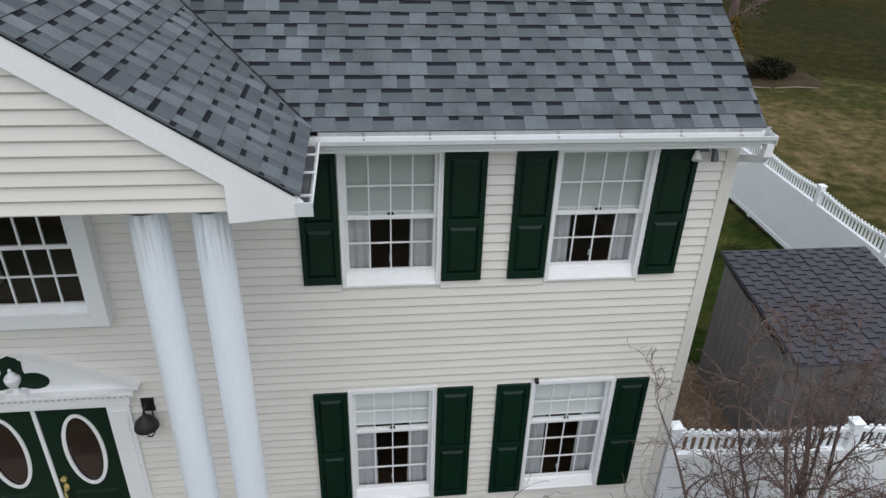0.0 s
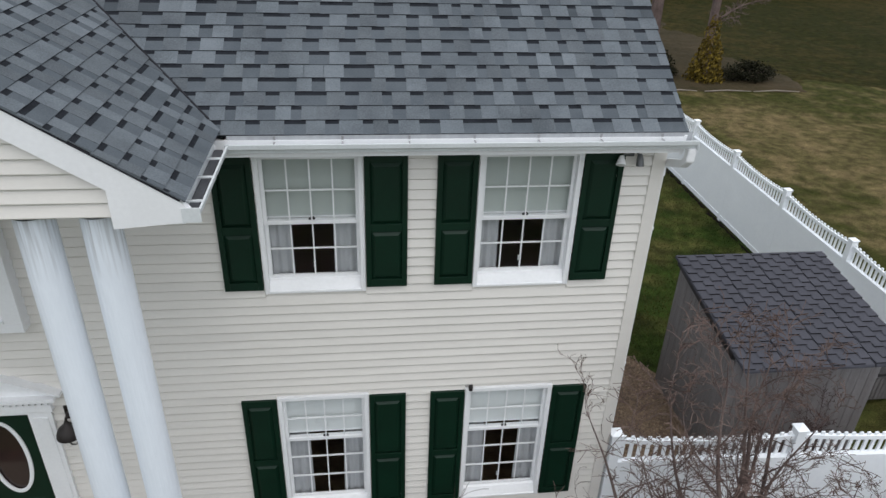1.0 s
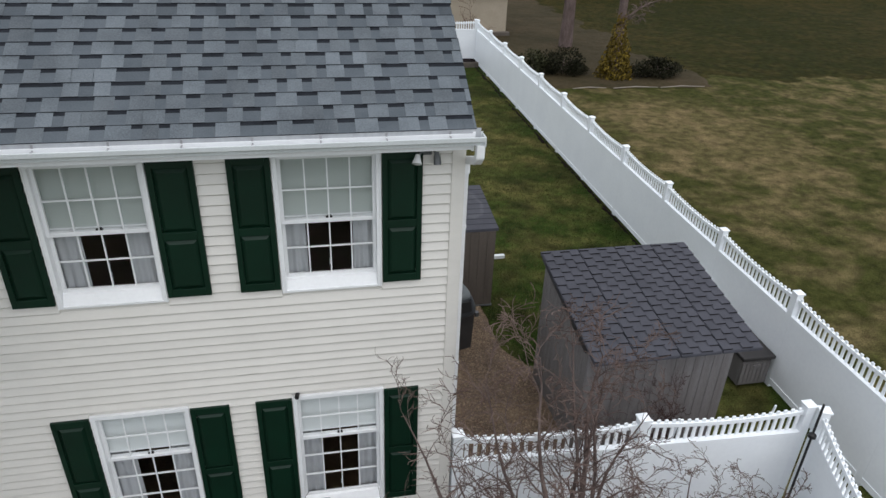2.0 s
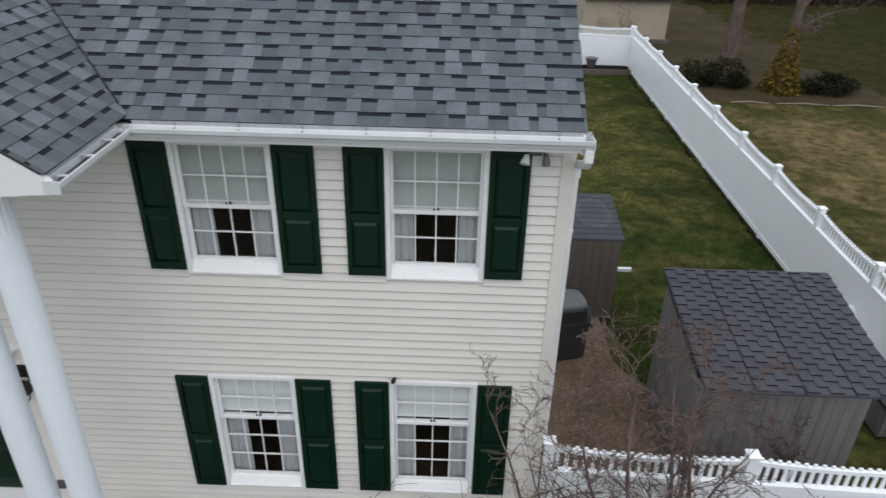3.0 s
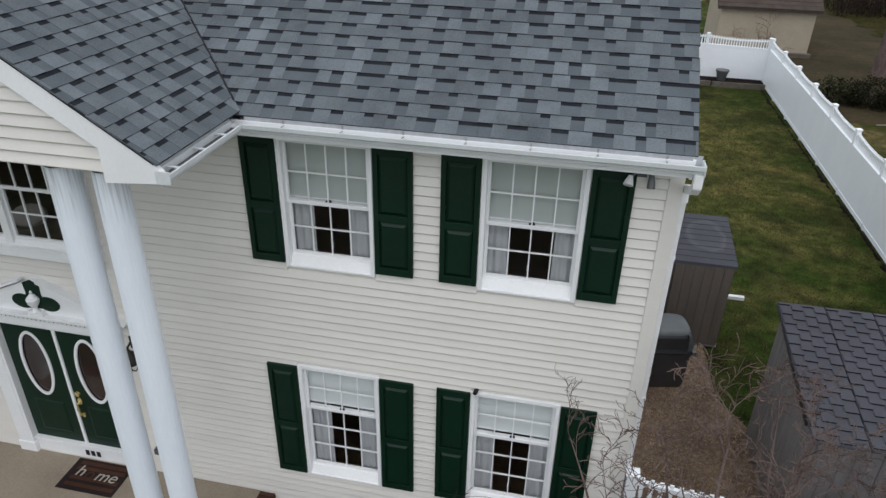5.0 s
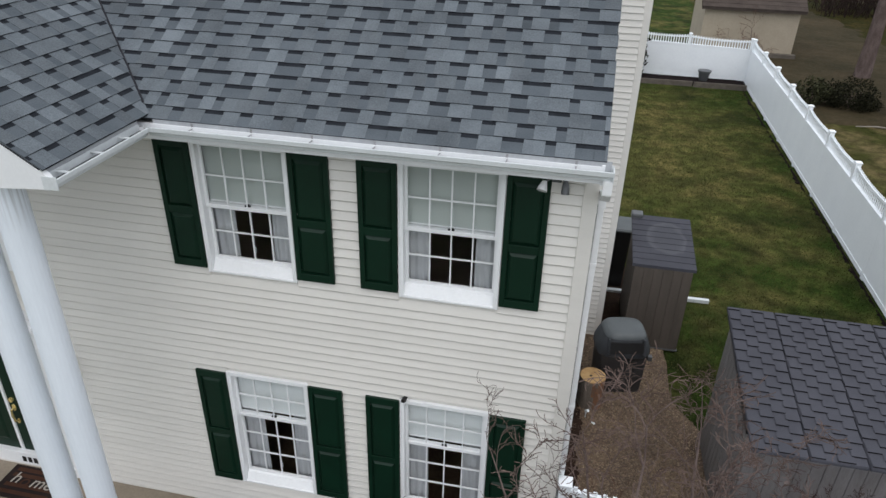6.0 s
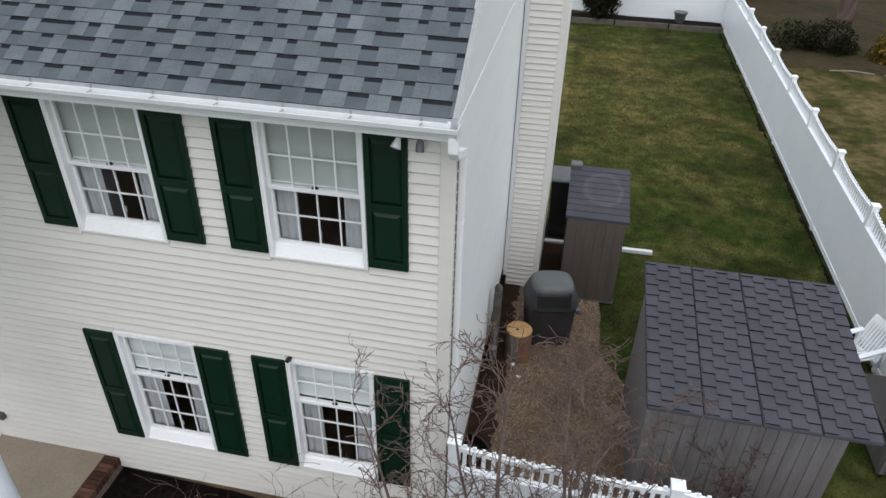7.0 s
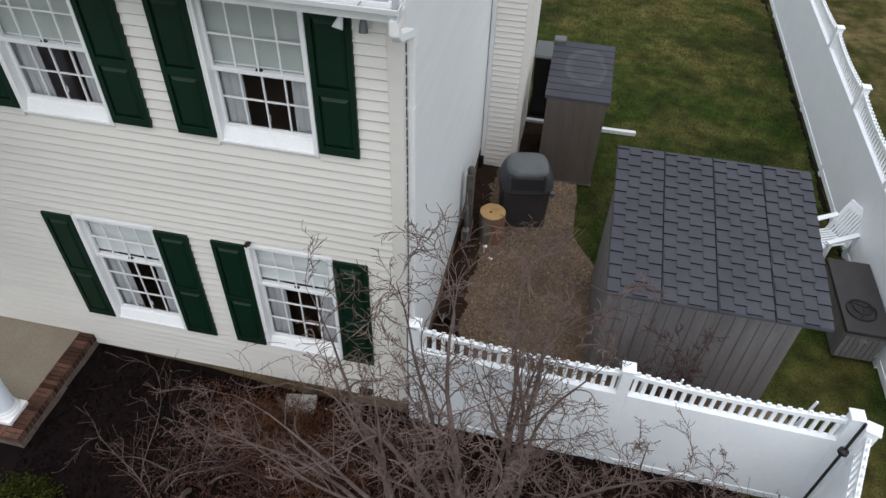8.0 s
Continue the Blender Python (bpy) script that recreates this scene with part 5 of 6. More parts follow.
trash = thing("trash_bin", "black wheeled trash bin with a grey lid behind the cabinet", "bin", (0.87, 7.83, 0))
part("body", taper_box(bmesh.new(), 0.19, 0.22, 0.22, 0.26, 0.0, 1.36, 0.02), BLACK, trash)
part("lid", prism(bmesh.new(), [(-0.29, 1.36), (0.29, 1.36), (0.29, 1.45), (-0.26, 1.42), (-0.30, 1.39)], "x", -0.24, 0.24), BIN_LID, trash)
for x in (-0.17, 0.17):
    part("wheel", tube(bmesh.new(), [(x - 0.03, 0.26, 0.10), (x + 0.03, 0.26, 0.10)], 0.10, 16), BLACK, trash)

LOGWOOD = material("cut_log_face", (0.46, 0.30, 0.13), 0.85, spots=(0.30, 0.17, 0.07), scale=9, fine=70, bump=0.3)
LOGGREY = material("bare_grey_log", (0.21, 0.175, 0.145), 0.9, spots=(0.10, 0.082, 0.066), scale=7, fine=60, bump=0.5, bump_scale=60, stretch=(2, 2, 0.4))
LOGBARK = material("log_bark", (0.27, 0.105, 0.035), 0.9, spots=(0.12, 0.09, 0.075), scale=7, fine=60, bump=0.8, bump_scale=60)
log = thing("log_stump", "upright sawn log with orange-brown bark", "log", (0.47, 3.74, 0))
bm = bmesh.new()
rng = random.Random(8)
prof = [(0.222, 0.0), (0.214, 0.1), (0.210, 0.3), (0.212, 0.5), (0.210, 0.595)]
rings = []
for r, h in prof:
    rings.append([bm.verts.new(((r + 0.008 * math.sin(5 * a) + rng.uniform(-0.004, 0.004)) * math.cos(a), (r + 0.008 * math.sin(5 * a)) * math.sin(a), h)) for a in [2 * math.pi * k / 28 for k in range(28)]])
for a, b in zip(rings, rings[1:]):
    for k in range(28):
        f = bm.faces.new((a[k], a[(k + 1) % 28], b[(k + 1) % 28], b[k]))
        f.material_index = int(11 <= k + rng.choice((-1, 0, 0, 1)) <= 21)      # bark fallen from one side
part("bark", bm, [LOGBARK, LOGGREY], log, smooth=True)
part("sawn_face", lathe(bmesh.new(), (0, 0, 0.58), [(0.208, 0), (0.208, 0.016), (0.196, 0.02)], 28), LOGWOOD, log, "pale sawn wood with a dark knot")
part("knot", lathe(bmesh.new(), (-0.03, -0.02, 0.599), [(0.026, 0), (0.02, 0.003)], 10), BLACK, log)

post = thing("utility_pedestal", "weathered grey utility pedestal against the gable wall", "utility box", (0.09, 3.62, 0))
WEATHER = material("weathered_grey", (0.13, 0.120, 0.105), 0.85, spots=(0.06, 0.055, 0.048), scale=6, fine=50, bump=0.3)
part("body", boxes((-0.055, 0.055, -0.11, 0.11, 0.0, 1.42), bevel=0.012), WEATHER, post)
part("cap", lathe(bmesh.new(), (0, 0, 1.42), [(0.06, 0), (0.062, 0.03), (0.05, 0.08), (0.02, 0.11)], 16), WEATHER, post, smooth=True)
part("conduit", tube(bmesh.new(), [(0.02, -0.22, 0.0), (0.02, -0.22, 0.7), (0.0, -0.16, 0.82), (-0.03, -0.11, 0.84)], 0.022, 8), GREYMETAL, post, smooth=True)
part("meter", boxes((-0.05, 0.07, -0.36, -0.24, 0.30, 0.50), bevel=0.02), GREYMETAL, post)
spigot = thing("spigot_pipe", "white capped pipe stub in the gravel", "pipe", (0.42, 3.35, 0))
part("stub", tube(bmesh.new(), [(0, 0, 0), (0, 0, 0.16), (0.03, -0.03, 0.2)], 0.025, 10), VINYL, spigot, smooth=True)
part("cap", tube(bmesh.new(), [(0.10, -0.10, 0.0), (0.16, -0.14, 0.03)], [0.035, 0.03], 10), VINYL, spigot, smooth=True)
well = tagged(part("window_well", prism(bmesh.new(), [(0.42 * math.cos(a) * s, 0.5 * math.sin(a) * s) for s, rr in ((1.0, range(-8, 9)), (0.94, range(8, -9, -1))) for a in [math.pi / 16 * k for k in rr]], "z", -0.1, 0.22), BLACK),
              "dark half-round metal window well against the foundation", "window well")
well.matrix_basis = pose(XR + 0.03, 1.25, 0)
pipe = tagged(part("drain_pipe", boxes((-1.29, 0.92, -0.045, 0.045, 0.0, 0.085), bevel=0.012), ALU), "white downspout extension lying on the grass", "pipe")
pipe.matrix_basis = pose(1.93, 7.42, 0.0, 0, 0, 1.0)

# deck box, ring and lawn chair
deck = thing("deck_box", "grey resin deck box with a charcoal lid", "deck box", (5.96, 3.11, 0))
part("body", taper_box(bmesh.new(), 0.26, 0.68, 0.285, 0.70, 0.0, 0.56, 0.012), RESIN_WALL, deck)
for i in range(7):
    x = -0.27 + i * 0.54 / 7
    part("plank", boxes((x + 0.005, x + 0.54 / 7 - 0.005, -0.715, -0.69, 0.05, 0.50)), RESIN_WALL, deck)
part("grip", boxes((-0.07, 0.07, -0.735, -0.70, 0.40, 0.46), bevel=0.012), RESIN_WALL, deck)
part("lid", boxes((-0.305, 0.315, -0.745, 0.735, 0.565, 0.635), bevel=0.018), BIN_DARK, deck, "charcoal lid")
ring = thing("plant_stand_ring", "black wire plant stand lying on the deck box", "wire stand", (5.93, 2.80, 0.645))
for r, h in ((0.20, 0.0), (0.13, 0.05)):
    part("hoop", tube(bmesh.new(), [(r * math.cos(2 * math.pi * k / 28), r * math.sin(2 * math.pi * k / 28), h) for k in range(29)], 0.013, 6), BLACK, ring)
for k in range(3):
    a = 2 * math.pi * k / 3 + 0.4
    part("spoke", tube(bmesh.new(), [(0, 0, 0.07), (0.13 * math.cos(a), 0.13 * math.sin(a), 0.05), (0.20 * math.cos(a), 0.20 * math.sin(a), 0.0)], 0.011, 6), BLACK, ring)

chair = thing("lawn_chair", "white plastic slatted lawn chair beside the fence", "chair", (5.86, 4.72, 0))
chair.matrix_basis = pose(5.93, 4.70, 0, 0, 0, -62) @ Matrix.Diagonal((0.92, 0.92, 0.92, 1))
bm = boxes((-0.27, 0.27, -0.26, -0.20, 0.33, 0.38), (-0.27, 0.27, 0.18, 0.24, 0.28, 0.33), bevel=0.01)
part("seat_frame", bm, VINYL, chair)
for i in range(8):
    x = -0.235 + i * 0.060
    part("seat_slat", prism(bmesh.new(), [(-0.27, 0.355), (-0.24, 0.375), (0.24, 0.325), (0.24, 0.345), (-0.22, 0.395), (-0.29, 0.365)], "x", x, x + 0.036), VINYL, chair)
    part("back_slat", prism(bmesh.new(), [(0.20, 0.33), (0.22, 0.33), (0.455, 0.86), (0.435, 0.86)], "x", x, x + 0.036), VINYL, chair)
part("back_top", prism(bmesh.new(), [(0.427, 0.835), (0.462, 0.835), (0.50, 0.92), (0.465, 0.925)], "x", -0.28, 0.28), VINYL, chair, "wide moulded top of the back")
for sx in (-1, 1):
    part("back_side", prism(bmesh.new(), [(0.195, 0.33), (0.23, 0.33), (0.464, 0.86), (0.43, 0.86)], "x", sx * 0.262 - 0.02, sx * 0.262 + 0.02), VINYL, chair)
for zz in (0.48, 0.78):
    yb = 0.20 + (zz - 0.33) * 0.443
    part("back_rail", boxes((-0.27, 0.27, yb + 0.02, yb + 0.05, zz, zz + 0.05), bevel=0.006), VINYL, chair)
for sx in (-1, 1):
    part("arm", prism(bmesh.new(), [(-0.33, 0.56), (0.34, 0.60), (0.34, 0.625), (-0.33, 0.59)], "x", sx * 0.29 - 0.045, sx * 0.29 + 0.045), VINYL, chair)
    part("leg", prism(bmesh.new(), [(-0.30, 0.0), (-0.24, 0.0), (-0.22, 0.57), (-0.29, 0.57)], "x", sx * 0.29 - 0.03, sx * 0.29 + 0.03), VINYL, chair)
    part("leg", prism(bmesh.new(), [(0.34, 0.0), (0.40, 0.0), (0.30, 0.60), (0.22, 0.60)], "x", sx * 0.29 - 0.03, sx * 0.29 + 0.03), VINYL, chair)

fence("gate_fence", "short white vinyl fence run turning toward the street", (4.93, -0.14), (4.15, -2.35), 1, -0.06, -0.06)
pole = thing("garden_pole", "thin black metal garden pole with a round baffle", "pole", (4.70, -0.30, -0.05))
part("rod", tube(bmesh.new(), [(0, 0, 0), (0.0, 0, 2.14)], 0.016, 8), BLACK, pole)
part("baffle", lathe(bmesh.new(), (0, 0, 1.58), [(0.02, 0.0), (0.055, 0.02), (0.05, 0.06), (0.02, 0.085)], 16), BLACK, pole, smooth=True)
stake = tagged(part("fence_stake", boxes((-0.012, 0.012, -0.012, 0.012, 0, 1.66), bevel=0.003), VINYL), "thin white stake behind the fence", "stake", "stakes behind the fence")
stake.matrix_basis = pose(2.62, 0.25, 0, 3, 2, 0)
for x, y in ((2.92, 0.22), (4.35, 0.25)):
    copy_thing(stake, pose(x, y, 0, 2, 5, 10))

# back of the yard
structure("soil_bed", prism(bmesh.new(), [(-4.4, 25.55), (6.4, 25.5), (6.4, 24.9), (1.6, 24.55), (-4.4, 24.6)], "z", -0.05, 0.16), MULCH, "dark soil strip along the end fence", "planting bed")
TIMBER = material("grey_timber", (0.15, 0.13, 0.11), 0.9, amount=0.4, scale=4, fine=40, bump=0.4)
edge = thing("bed_edging", "weathered timber edging of the end bed", "edging", (0, 24.6, 0))
for i in range(5):
    part("timber", prism(bmesh.new(), [(-4.3 + i * 2.15, -0.09), (-2.2 + i * 2.15, -0.04), (-2.2 + i * 2.15, 0.05), (-4.3 + i * 2.15, 0.0)], "z", -0.05, 0.20), TIMBER, edge)
pot = thing("plant_pot", "empty grey plastic plant pot on the soil", "pot", (4.72, 25.1, 0.16))
part("body", lathe(bmesh.new(), (0, 0, 0), [(0.17, 0), (0.25, 0.38)], 20), GREYMETAL, pot, smooth=True)
part("rim", lathe(bmesh.new(), (0, 0, 0.36), [(0.275, 0), (0.275, 0.055), (0.24, 0.06), (0.23, 0.0)], 20), GREYMETAL, pot)


# ---- plants ----
def leaf_cloud(bm, rng, centre, size, count, leaf, shape="ball", lean=0.0):
    """Small leaf quads scattered through an uneven crown."""
    for _ in range(count):
        while True:
            p = Vector((rng.uniform(-1, 1), rng.uniform(-1, 1), rng.uniform(-1, 1)))
            if shape == "cone":
                lim = 0.16 + 0.84 * (0.5 - p.z / 2)
                if math.hypot(p.x, p.y) < lim and math.hypot(p.x, p.y) > lim * 0.45:
                    break
            elif 0.55 < p.length < 1.0 + 0.15 * noise.noise(p * 2.3):
                break
        n = noise.noise(Vector((p.x * 2.1, p.y * 2.1, p.z * 2.1)) + Vector(centre))
        q = Vector(centre) + Vector((p.x * size[0], p.y * size[1], p.z * size[2])) * (1 + 0.22 * n)
        d = Vector((rng.gauss(0, 1), rng.gauss(0, 1), rng.gauss(0.3, 1))).normalized()
        t = d.orthogonal().normalized()
        s = leaf * rng.uniform(0.6, 1.3)
        a, b = t * s, d.cross(t) * s * 0.5
        vs = [bm.verts.new(q + o) for o in (-a, b, a, -b)]
        bm.faces.new(vs)
    return bm


def shrub(name, label, at, size, count, leaf, mat, shape="ball", seed=1):
    s = thing(name, label, "tree" if shape == "cone" else "shrub", at)
    rng = random.Random(seed)
    part("stem", tube(bmesh.new(), [(0, 0, -0.1), (0.02, 0.01, size[2] * 1.1)], [0.06, 0.02], 8), BARK, s)
    for k in range(5):
        a = rng.uniform(0, 6.28)
        part("limb", tube(bmesh.new(), [(0, 0, 0.1), (math.cos(a) * size[0] * 0.6, math.sin(a) * size[1] * 0.6, size[2] * rng.uniform(0.5, 1.3))], [0.025, 0.008], 6), BARK, s)
    bm = leaf_cloud(bmesh.new(), rng, (0, 0, size[2] * 0.98), size, count if shape == "cone" else count // 3, leaf, shape)
    if shape != "cone":          # uneven lobes round the middle
        for k in range(9):
            a, f = rng.uniform(0, 6.28), rng.uniform(0.45, 0.8)
            g = rng.uniform(0.28, 0.5)
            leaf_cloud(bm, rng, (math.cos(a) * size[0] * f, math.sin(a) * size[1] * f, size[2] * rng.uniform(0.4, 1.35)), (size[0] * g, size[1] * g, size[2] * g), count // 10, leaf * 0.8)
    crown = part("crown", bm, mat, s)
    tagged(crown, kind="stuff")
    return s


LEAF_DARK = material("dark_evergreen", (0.022, 0.022, 0.012), 0.85, amount=0.5, scale=5, fine=30, random_tone=0.5, island=True)
LEAF_GREEN = material("box_green", (0.034, 0.041, 0.006), 0.8, amount=0.4, scale=5, fine=30, random_tone=0.5, island=True)
LEAF_GOLD = material("golden_conifer", (0.14, 0.098, 0.012), 0.7, amount=0.5, scale=5, fine=30, random_tone=0.45, island=True)
LEAF_OLIVE = material("olive_shrub", (0.040, 0.042, 0.020), 0.8, amount=0.5, scale=5, fine=30, random_tone=0.5, island=True)
shrub("boxwood", "clipped green boxwood at the corner of the bed", (-3.90, -2.48, 0.24), (0.62, 0.55, 0.34), 6500, 0.020, LEAF_GREEN, seed=2)
shrub("arborvitae", "dark evergreen shrub in front of the end fence", (1.55, 25.0, 0.0), (0.75, 0.7, 1.25), 4000, 0.085, LEAF_DARK, seed=3)
shrub("golden_cypress", "golden yellow conifer in the neighbouring bed", (11.95, 22.3, 0.0), (0.90, 0.85, 1.35), 2600, 0.075, LEAF_GOLD, "cone", 4)
shrub("yew_shrub", "dark round evergreen shrub in the neighbouring bed", (9.85, 23.0, 0.0), (0.95, 0.85, 0.62), 4200, 0.055, LEAF_DARK, seed=5)
shrub("yew_shrub", "low dark spreading shrub in the neighbouring bed", (13.9, 22.2, 0.0), (1.2, 0.8, 0.45), 3200, 0.06, LEAF_DARK, seed=6)
shrub("grey_shrub", "small olive-grey shrub beyond the fence", (8.5, 23.2, 0.0), (0.7, 0.7, 0.55), 1500, 0.07, LEAF_OLIVE, seed=7)
LITTER = material("leaf_litter", (0.026, 0.023, 0.011), 0.95, spots=(0.056, 0.042, 0.024), scale=0.45, fine=7, bump=1.0, bump_scale=40)
def bed_inside(x, y):
    """How far a place lies inside the wavering outline of the neighbouring bed."""
    w = lambda k: 0.9 * noise.noise((x * 0.35, y * 0.35, k)) + 0.35 * noise.noise((x * 1.6, y * 1.6, k))
    return min(x - 7.2 + 0.4 * w(1), 15.6 - 0.05 * (y - 21) - x + 1.2 * w(2), y - 20.75 + 0.5 * w(3))


structure("neighbour_bed", sheet(6.8, 17.5, 20.0, 45.0, 90, 170, lambda x, y: 0.075 + 0.02 * noise.noise((x * 2.2, y * 2.2, 0)) - 0.16 * min(1.0, max(0.0, 0.25 - bed_inside(x, y)) / 0.5)), LITTER, "bare leaf-strewn bed round the neighbouring trees", "planting bed", True)
structure("woodland_floor", prism(bmesh.new(), [(-60, 62), (5, 56), (30, 44), (80, 40), (130, 60), (130, 210), (-110, 210)], "z", -0.06, 0.06), LITTER, "dark leaf-strewn woodland floor", "ground")
rng = random.Random(21)
BLEACHED = material("bleached_wood", (0.27, 0.235, 0.20), 0.9, amount=0.3)
for x0, x1, y in ((9.45, 10.9, 20.62), (11.2, 13.2, 20.55), (13.3, 15.3, 20.50)):
    tagged(part("fallen_branch", tube(bmesh.new(), [(x0, y, 0.06), ((x0 + x1) / 2, y + 0.05, 0.09), (x1, y - 0.02, 0.06)], [0.018, 0.026, 0.014], 7), BLEACHED),
           "bleached branch laid along the bed edge", "branch", "branches edging the bed")


THICKET = material("thicket_stems", (0.035, 0.024, 0.021), 0.95, amount=0.5, scale=4, fine=30)
RED_TWIG = material("red_brown_twigs", (0.125, 0.062, 0.046), 0.9, amount=0.4, scale=6, fine=60)
SOIL = material("brown_soil", (0.040, 0.024, 0.017), 0.95, spots=(0.016, 0.010, 0.008), scale=4, fine=45, bump=1.0, bump_scale=60)
DARK_TWIG = material("dark_plum_twigs", (0.036, 0.021, 0.020), 0.9, spots=(0.080, 0.050, 0.044), scale=3, fine=40)
FINE_TWIG = material("brown_fine_twigs", (0.078, 0.051, 0.044), 0.9, spots=(0.160, 0.118, 0.102), scale=3, fine=40)


def grow(bm_thick, bm_thin, rng, p, d, length, radius, depth, spread, lift, keep, wall=99.0):
    """One winding limb with its side shoots; thick limbs go to one mesh, twigs to the other."""
    n = 12 if depth >= 3 else 9 if depth == 2 else 6 if depth == 1 else 4
    bend = (0.08, 0.17, 0.21, 0.24)[3 - min(depth, 3)]
    pts, rr, dirs = [Vector(p)], [radius], []
    d = Vector(d).normalized()
    aim = d.copy()
    turn = Vector((rng.gauss(0, bend), rng.gauss(0, bend), 0))
    for i in range(n):
        turn = turn * 0.72 + Vector((rng.gauss(0, bend), rng.gauss(0, bend), rng.gauss(0, bend * 0.5)))
        d = (d + turn + Vector((0, 0, lift)) + (aim - d) * (0.42 if depth >= 3 else 0.0)).normalized()
        if pts[-1].y > wall:          # turns away from the house wall
            d = Vector((d.x, -abs(d.y) - 0.1, d.z)).normalized()
        pts.append(pts[-1] + d * length / n)
        rr.append(max(radius * (1 - 0.90 * (i + 1) / n), keep))
        dirs.append(d.copy())
    tube(bm_thick if depth >= 2 or radius > 0.0095 else bm_thin, pts, rr, 7 if depth >= 3 else 5 if depth == 2 else 3)
    if depth == 0:
        return
    first = n // 3 if depth >= 3 else n // 4 if depth == 2 else 1
    for i in range(first, n + 1):
        if rng.random() > (0.90 if depth >= 2 else 0.92):
            continue
        side = dirs[i - 1].orthogonal().normalized()
        side.rotate(Matrix.Rotation(rng.uniform(0, 6.28), 3, dirs[i - 1]))
        nd = (dirs[i - 1] * rng.uniform(0.6, 1.1) + side * spread * rng.uniform(0.6, 1.2)).normalized()
        reach = rng.uniform(0.20, 0.46) * (1 - 0.5 * i / n) if depth >= 3 else rng.uniform(0.20, 0.45) if depth == 2 else rng.uniform(0.25, 0.6)
        grow(bm_thick, bm_thin, rng, pts[i], nd, length * reach, rr[i] * rng.uniform(0.48, 0.74), depth - 1, spread, lift, keep, wall)


def bare_shrub(label, at, stems, seed, twig_mat=None, depth=3, keep=0.0028, lift=0.06, spread=0.5, bark=None):
    s = thing("bare_shrub", label, "shrub", at, "leafless shrubs by the fence")
    rng = random.Random(seed)
    thin = bmesh.new()
    for dx, dy, dz, length, radius in stems:
        thick = bmesh.new()
        grow(thick, thin, rng, (dx * 0.12, dy * 0.12, -0.1), (dx, dy, dz), length, radius, depth, spread, lift, keep, -0.16 - at[1] if at[1] < 0 else 99.0)
        part("stem", thick, bark or BARK, s, smooth=True)
    tagged(part("twig_mass", thin, twig_mat or FINE_TWIG, s, "fine leafless twigs"), kind="stuff")
    return s


bare_shrub("tall leafless shrub leaning across the ground floor window", (0.3, -1.5, 0.12),
           [(-0.3, 0.0, 1.0, 3.4, 0.044), (-0.2, 0.1, 1.0, 3.1, 0.039), (-0.85, 0.0, 0.8, 2.7, 0.037), (-0.5, 0.0, 1.0, 2.7, 0.034), (-0.06, 0.1, 1.0, 2.4, 0.029), (-0.68, 0.02, 0.9, 2.4, 0.029)], 614, keep=0.0026, lift=0.01, spread=0.44)
bare_shrub("tall leafless multi-stemmed shrub in front of the house corner", (0.95, -1.5, 0.12),
           [(-0.22, 0.08, 1.0, 3.5, 0.041), (-0.06, 0.08, 1.0, 3.2, 0.037), (-0.03, 0.12, 1.0, 3.8, 0.054), (-0.16, 0.18, 1.0, 3.7, 0.041), (-0.42, 0.08, 1.0, 2.3, 0.029), (0.1, 0.0, 1.0, 2.7, 0.032)], 612, keep=0.0036, lift=0.01, spread=0.46)
bare_shrub("leafless multi-stemmed shrub in front of the fence", (1.2, -1.0, 0.12),
           [(0.06, 0.04, 1.0, 3.7, 0.046), (0.26, 0.0, 1.0, 3.5, 0.049), (0.66, 0.0, 0.7, 2.9, 0.049), (-0.04, 0.06, 1.0, 3.8, 0.041), (0.44, -0.02, 0.9, 3.0, 0.039), (0.36, 0.06, 1.0, 3.3, 0.039), (0.8, 0.0, 0.55, 2.5, 0.032)], 604, keep=0.0034, lift=0.01, spread=0.48)
bare_shrub("leafless twiggy shrub near the fence corner", (2.45, -0.9, 0.0),
           [(-0.3, 0.02, 1.0, 2.5, 0.030), (0.25, 0.03, 1.0, 2.1, 0.028), (0.6, 0.0, 0.8, 1.9, 0.024)], 33, lift=0.02)
bare_shrub("small shrub of fine reddish twigs behind the fence", (3.05, 0.55, 0.0),
           [(-0.25, 0.0, 1.0, 1.7, 0.014), (0.1, 0.05, 1.0, 1.8, 0.014), (0.35, 0.0, 1.0, 1.7, 0.013), (-0.5, 0.05, 0.9, 1.5, 0.012), (0.6, 0.0, 0.8, 1.4, 0.012), (0.2, 0.15, 1.0, 1.6, 0.012), (-0.1, 0.1, 1.0, 1.6, 0.012)], 43, DARK_TWIG, keep=0.0022, bark=DARK_TWIG)
bare_shrub("spreading leafless shrub in the mulch bed", (-1.1, -1.35, 0.2),
           [(-0.9, 0.35, 0.6, 1.5, 0.020), (-0.7, 0.6, 0.8, 1.6, 0.020), (-0.35, 0.40, 1.0, 1.6, 0.018), (0.3, 0.3, 1.0, 1.4, 0.016), (-0.8, -0.2, 0.5, 1.2, 0.014), (-0.9, 0.6, 0.9, 1.7, 0.018), (-0.5, 0.2, 0.6, 1.3, 0.014), (0.1, 0.5, 0.8, 1.3, 0.014)], 34, DARK_TWIG, depth=2, lift=0.0, bark=DARK_TWIG)
